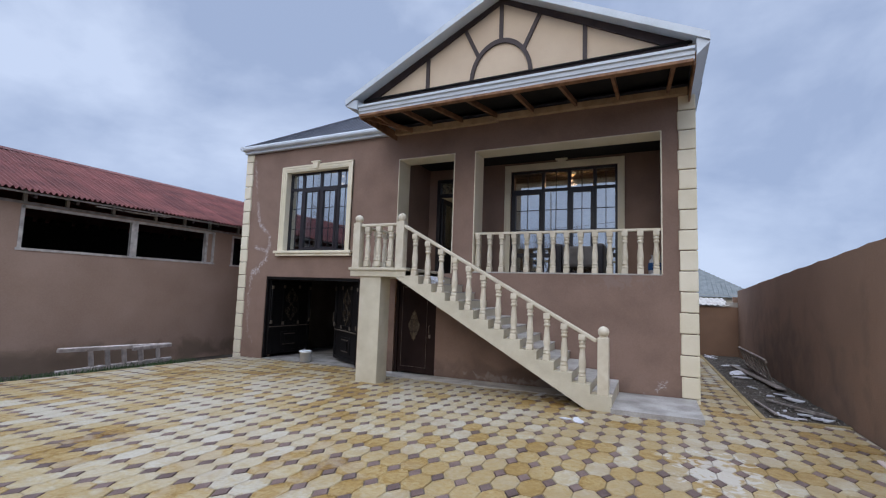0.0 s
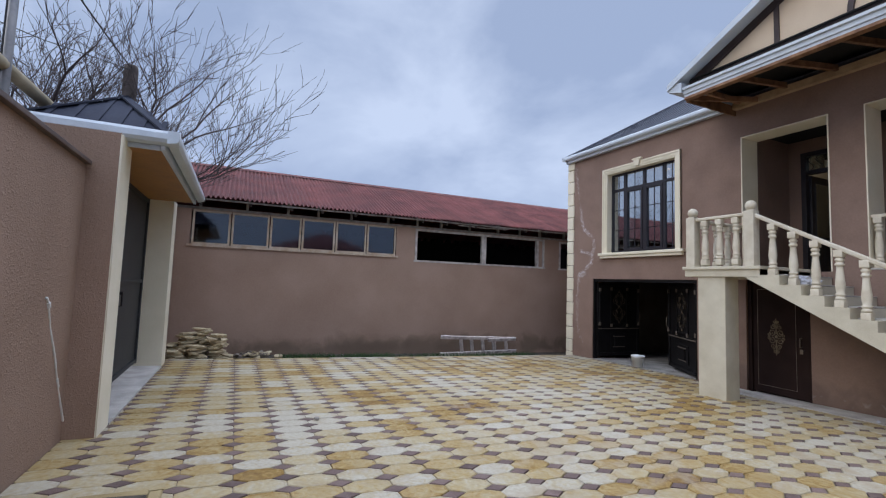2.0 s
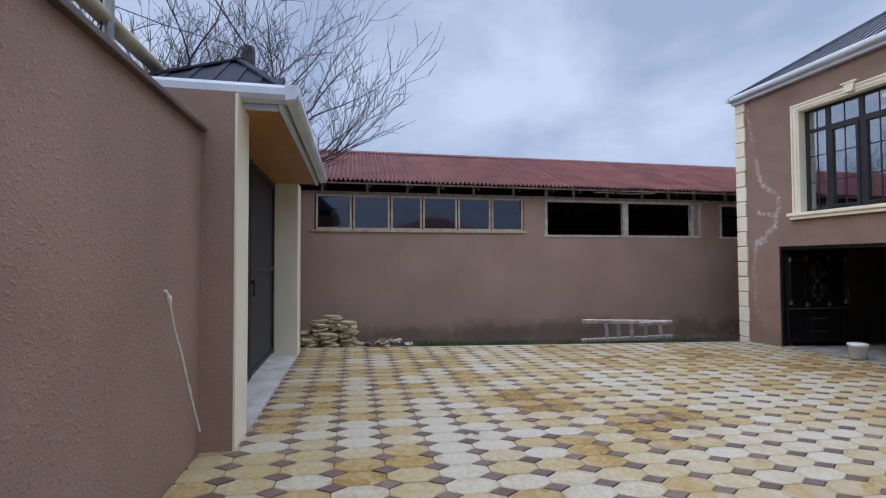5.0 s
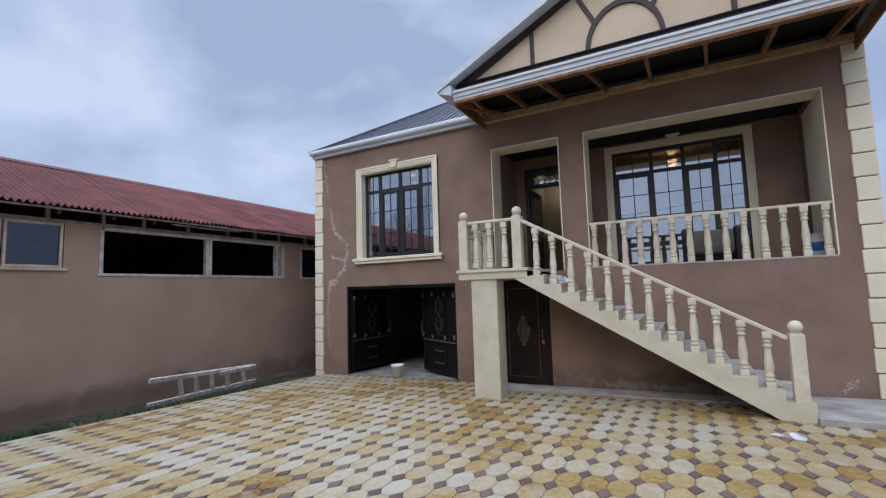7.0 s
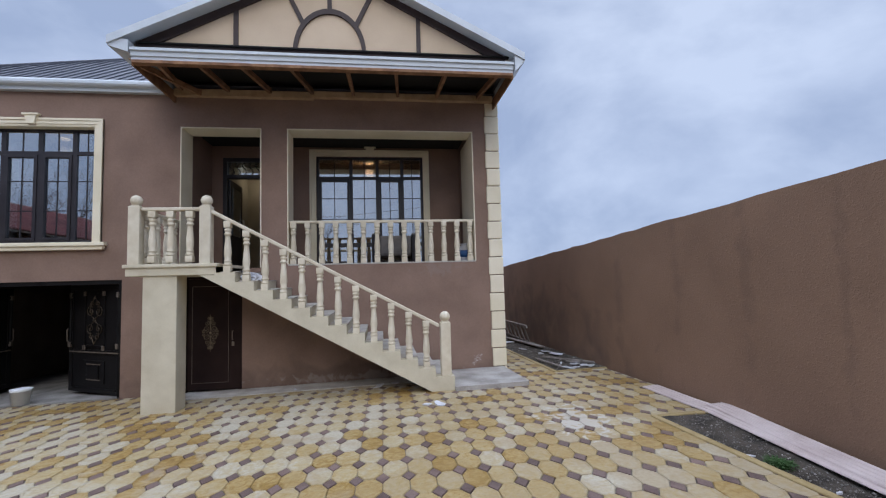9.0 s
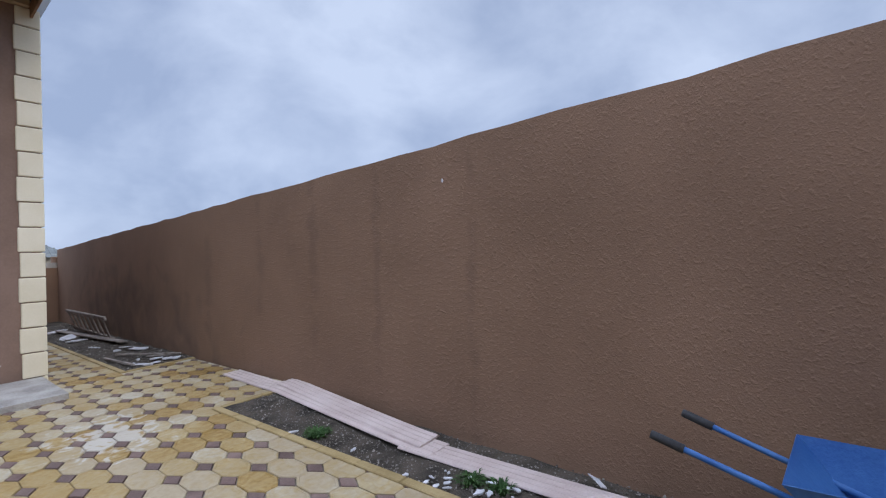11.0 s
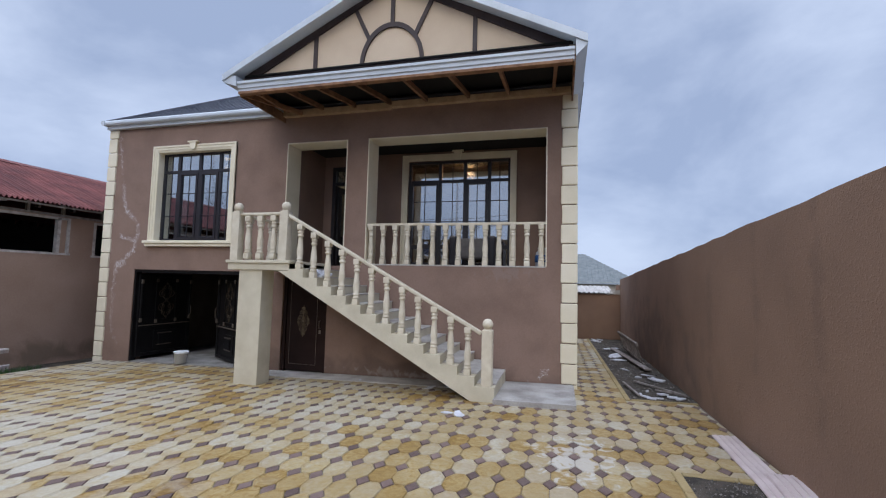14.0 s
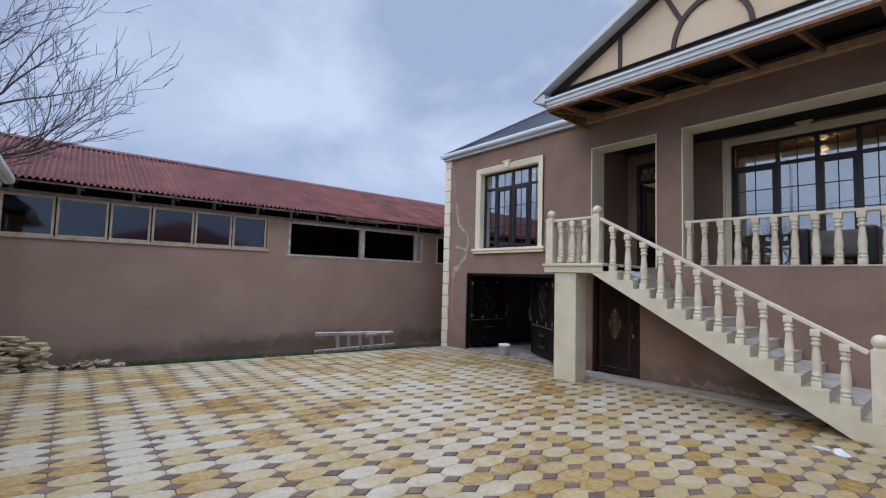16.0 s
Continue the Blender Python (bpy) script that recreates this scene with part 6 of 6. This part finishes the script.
RED_FAR = mat("far_red_roof", (0.42, 0.17, 0.17), (0.52, 0.25, 0.25), 2, 14, 0.8, 0.2, 60)
er = thing("east_house", 14, 6, gz(4, 6), "neighbouring house with a red roof beyond the boundary wall", "house")
part("wall", box(12.3, 18, 2.6, 9.6, -0.5, 4.0), INNER, er)
part("roof", prism([(10.3, 3.9), (5.9, 5.33), (1.6, 3.9)], "x", 12.0, 18.3), RED_FAR, er)

tagged(part("wall_chip", prism([(2.505, 2.30), (2.52, 2.305), (2.522, 2.328), (2.51, 2.338), (2.502, 2.32)], "x", wx(2.51) - 0.006, wx(2.51) + 0.01), PLASTER), "small chip of bare white plaster on the boundary wall", "chip", kind="structure")


# ---- paving tiles ----
def tile_material(name, island):
    m = mat(name, (0.5, 0.45, 0.3), (0.5, 0.45, 0.3), 2.0, 60, 0.72, 0.18, 90)
    n, l = m.node_tree.nodes, m.node_tree.links
    b = n["Principled BSDF"]
    src = n.new("ShaderNodeNewGeometry").outputs["Random Per Island"] if island else n.new("ShaderNodeObjectInfo").outputs["Random"]
    pos = n.new("ShaderNodeNewGeometry").outputs["Position"]

    def nz(scale, detail, dist=0.0):
        t = n.new("ShaderNodeTexNoise")
        t.inputs["Scale"].default_value, t.inputs["Detail"].default_value, t.inputs["Distortion"].default_value = scale, detail, dist
        l.new(pos, t.inputs["Vector"])
        return t.outputs["Fac"]

    def math_(op, a, c):
        t = n.new("ShaderNodeMath")
        t.operation = op
        for k, v in enumerate((a, c)):
            if isinstance(v, (int, float)):
                t.inputs[k].default_value = v
            else:
                l.new(v, t.inputs[k])
        return t.outputs[0]
    patch, fine, cloud = nz(0.42, 2.0), nz(30, 5.0), nz(9, 4.0, 1.5)
    v = math_("ADD", math_("ADD", math_("MULTIPLY", src, 0.50), 0.03), math_("MULTIPLY", patch, 1.0))
    v = math_("ADD", v, math_("MULTIPLY", math_("SUBTRACT", cloud, 0.5), 0.62))
    ramp = n.new("ShaderNodeValToRGB")
    e = ramp.color_ramp.elements
    e[0].position, e[0].color = 0.36, (0.172, 0.088, 0.018, 1)
    e[1].position, e[1].color = 1.0, (0.425, 0.378, 0.29, 1)
    for p, c in ((0.50, (0.265, 0.160, 0.038, 1)), (0.63, (0.345, 0.243, 0.100, 1)), (0.76, (0.378, 0.296, 0.156, 1)), (0.90, (0.400, 0.337, 0.222, 1))):
        x = e.new(p)
        x.color = c
    l.new(v, ramp.inputs["Fac"])
    mx = n.new("ShaderNodeMixRGB")
    mx.blend_type = "MULTIPLY"
    mx.inputs["Fac"].default_value = 0.4
    l.new(ramp.outputs["Color"], mx.inputs["Color1"])
    sp = n.new("ShaderNodeValToRGB")
    sp.color_ramp.elements[0].position, sp.color_ramp.elements[0].color = 0.33, (0.62, 0.58, 0.52, 1)
    sp.color_ramp.elements[1].position, sp.color_ramp.elements[1].color = 0.60, (1, 1, 1, 1)
    l.new(fine, sp.inputs["Fac"])
    l.new(sp.outputs["Color"], mx.inputs["Color2"])
    l.new(mx.outputs["Color"], b.inputs["Base Color"])
    return m


TILE_O, TILE_I = tile_material("paving_tile", False), tile_material("paving_tile_field", True)
for m in (TILE_O, TILE_I):
    add_stain(m, (0.3, 2.8, 0), (2.6, 3.6, 1.0), (0.250, 0.162, 0.055), 0.16, 0.45, 1.6, 0.40, 0.60)
    add_stain(m, (0.55, 5.2, 0), (0.35, 0.6, 1.0), (0.50, 0.48, 0.44), 0.22, 0.65, 7.0, 0.48, 0.58)
    add_stain(m, (-1.5, 8.2, 0), (1.6, 0.5, 1.0), (0.42, 0.40, 0.38), 0.20, 0.6, 5.0, 0.50, 0.62)
    add_stain(m, (-4.2, 3.4, 0), (1.5, 1.6, 1.0), (0.43, 0.40, 0.34), 0.20, 0.3, 3.0, 0.52, 0.64)
RHOMB_O = mat("rhomb_tile", (0.098, 0.060, 0.050), (0.165, 0.112, 0.096), 5, 60, 0.8, 0.2, 90, random=0.22)
RHOMB_I = mat("rhomb_tile_field", (0.098, 0.060, 0.050), (0.165, 0.112, 0.096), 5, 60, 0.8, 0.2, 90, random=0.22, island=True)


PAVED = ((-10.5, 1.427, -0.745, 8.84), (-10.5, -3.995, -1.76, -0.745), (-0.505, 1.427, -1.76, -0.745), (1.427, 2.47, 5.045, 8.15), (0.68, 1.427, 8.84, 19.3))


def on_paving(x, y):
    return any(a <= x <= b and c <= y <= d for a, b, c, d in PAVED)


def cut(poly, axis, lim, keep):
    """Cuts a flat outline at a straight line, keeping the side where keep * (p - lim) > 0."""
    res = []
    for k in range(len(poly)):
        p, r = poly[k - 1], poly[k]
        u, w = keep * (p[axis] - lim), keep * (r[axis] - lim)
        if (u > 0) != (w > 0):
            f = u / (u - w)
            res.append((p[0] + (r[0] - p[0]) * f, p[1] + (r[1] - p[1]) * f))
        if w > 0:
            res.append(r)
    return res


CUTX, CUTY, GAP = 0.070, 0.114, 0.0025
near_mesh = far_verts = None
OCT = bmesh.new()
oct_rings = []
for inset, z in ((0.0, -0.03), (0.0, -0.005), (0.005, 0.0), (0.017, 0.0), (0.023, -0.0035)):
    a, b, c, d = PX / 2 - GAP - inset, PY / 2 - GAP - inset, CUTX - inset * 0.35, CUTY - inset * 0.45
    oct_rings.append([OCT.verts.new((x, y, z)) for x, y in ((-a, -b + d), (-a + c, -b), (a - c, -b), (a, -b + d), (a, b - d), (a - c, b), (-a + c, b), (-a, b - d))])
for a, b in zip(oct_rings, oct_rings[1:]):
    for i in range(8):
        OCT.faces.new((a[i], a[(i + 1) % 8], b[(i + 1) % 8], b[i]))
OCT.faces.new(oct_rings[-1])
RH = bmesh.new()
rr = [[RH.verts.new((sx * (CUTX - 0.008) * k, sy * (CUTY - 0.012) * k, z)) for sx, sy in ((-1, 0), (0, -1), (1, 0), (0, 1))] for k, z in ((1, -0.03), (1, -0.004), (0.94, 0))]
for a, b in zip(rr, rr[1:]):
    for i in range(4):
        RH.faces.new((a[i], a[(i + 1) % 4], b[(i + 1) % 4], b[i]))
RH.faces.new(rr[2])


def lay(name, tmpl, material, field_material, offx, offy, hx, hy, edges):
    """Lays one kind of tile: single pieces in the middle of the yard, the rest joined."""
    bmesh.ops.recalc_face_normals(tmpl, faces=tmpl.faces)
    me = bpy.data.meshes.new(name)
    tmpl.to_mesh(me)
    me.materials.append(material)
    vs = [v.co.copy() for v in tmpl.verts]
    fs = [[v.index for v in f.verts] for f in tmpl.faces]
    outline = [(v[0], v[1]) for v in vs[:edges]]
    allv, allf = [], []
    q = random.Random(21)
    slope = Matrix(((1, 0, 0), (0, 1, 0), (0.0200, -0.0266, 1)))
    yb = base(yard)
    singles = 0
    for i in range(-48, 12):
        for j in range(-16, 45):
            x, y = 0.30 + (i + offx) * PX, 4.045 + (j + offy) * PY
            inside = [on_paving(x + a * hx, y + b * hy) for a in (-1, 1) for b in (-1, 1)]
            if not all(inside):
                for a, b, c, d in PAVED:
                    o = [(x + u, y + w) for u, w in outline]
                    for axis, lim, keep in ((0, a, 1), (0, b, -1), (1, c, 1), (1, d, -1)):
                        o = cut(o, axis, lim, keep) if len(o) > 2 else []
                    if len(o) > 2:
                        k, n = len(allv), len(o)
                        allv += [(u, w, 0.0200 * u - 0.0266 * w + 0.092 - e) for e in (0, 0.03) for u, w in o]
                        allf += [list(range(k, k + n))] + [[k + p, k + n + p, k + n + (p + 1) % n, k + (p + 1) % n] for p in range(n)]
                continue
            dz, tx, ty, rz = q.uniform(-0.0025, 0.0025), q.uniform(-0.9, 0.9), q.uniform(-0.6, 0.6), q.uniform(-1.0, 1.0)
            z = 0.0200 * x - 0.0266 * y + 0.089
            m = pose(x, y, z + dz + 0.004, tx - 1.52, ty - 1.15, rz)
            if x > -2.9 and 1.4 < y < 7.2 and singles < 300:
                o = new(name, me)
                o.parent = yard
                o.matrix_basis = m
                singles += 1
            else:
                k = len(allv)
                allv += [tuple(m @ v) for v in vs]
                allf += [[k + a for a in f] for f in fs]
    me2 = bpy.data.meshes.new(name + "_field")
    me2.from_pydata(allv, [], allf)
    me2.materials.append(field_material)
    o = new(name + "_field", me2)
    o.parent = yard
    o["kind"] = "stuff"


lay("paving_tile", OCT, TILE_O, TILE_I, 0.5, 0.5, PX / 2 - 0.004, PY / 2 - 0.004, 8)
lay("rhomb_tile", RH, RHOMB_O, RHOMB_I, 0.0, 0.0, 0.058, 0.096, 4)
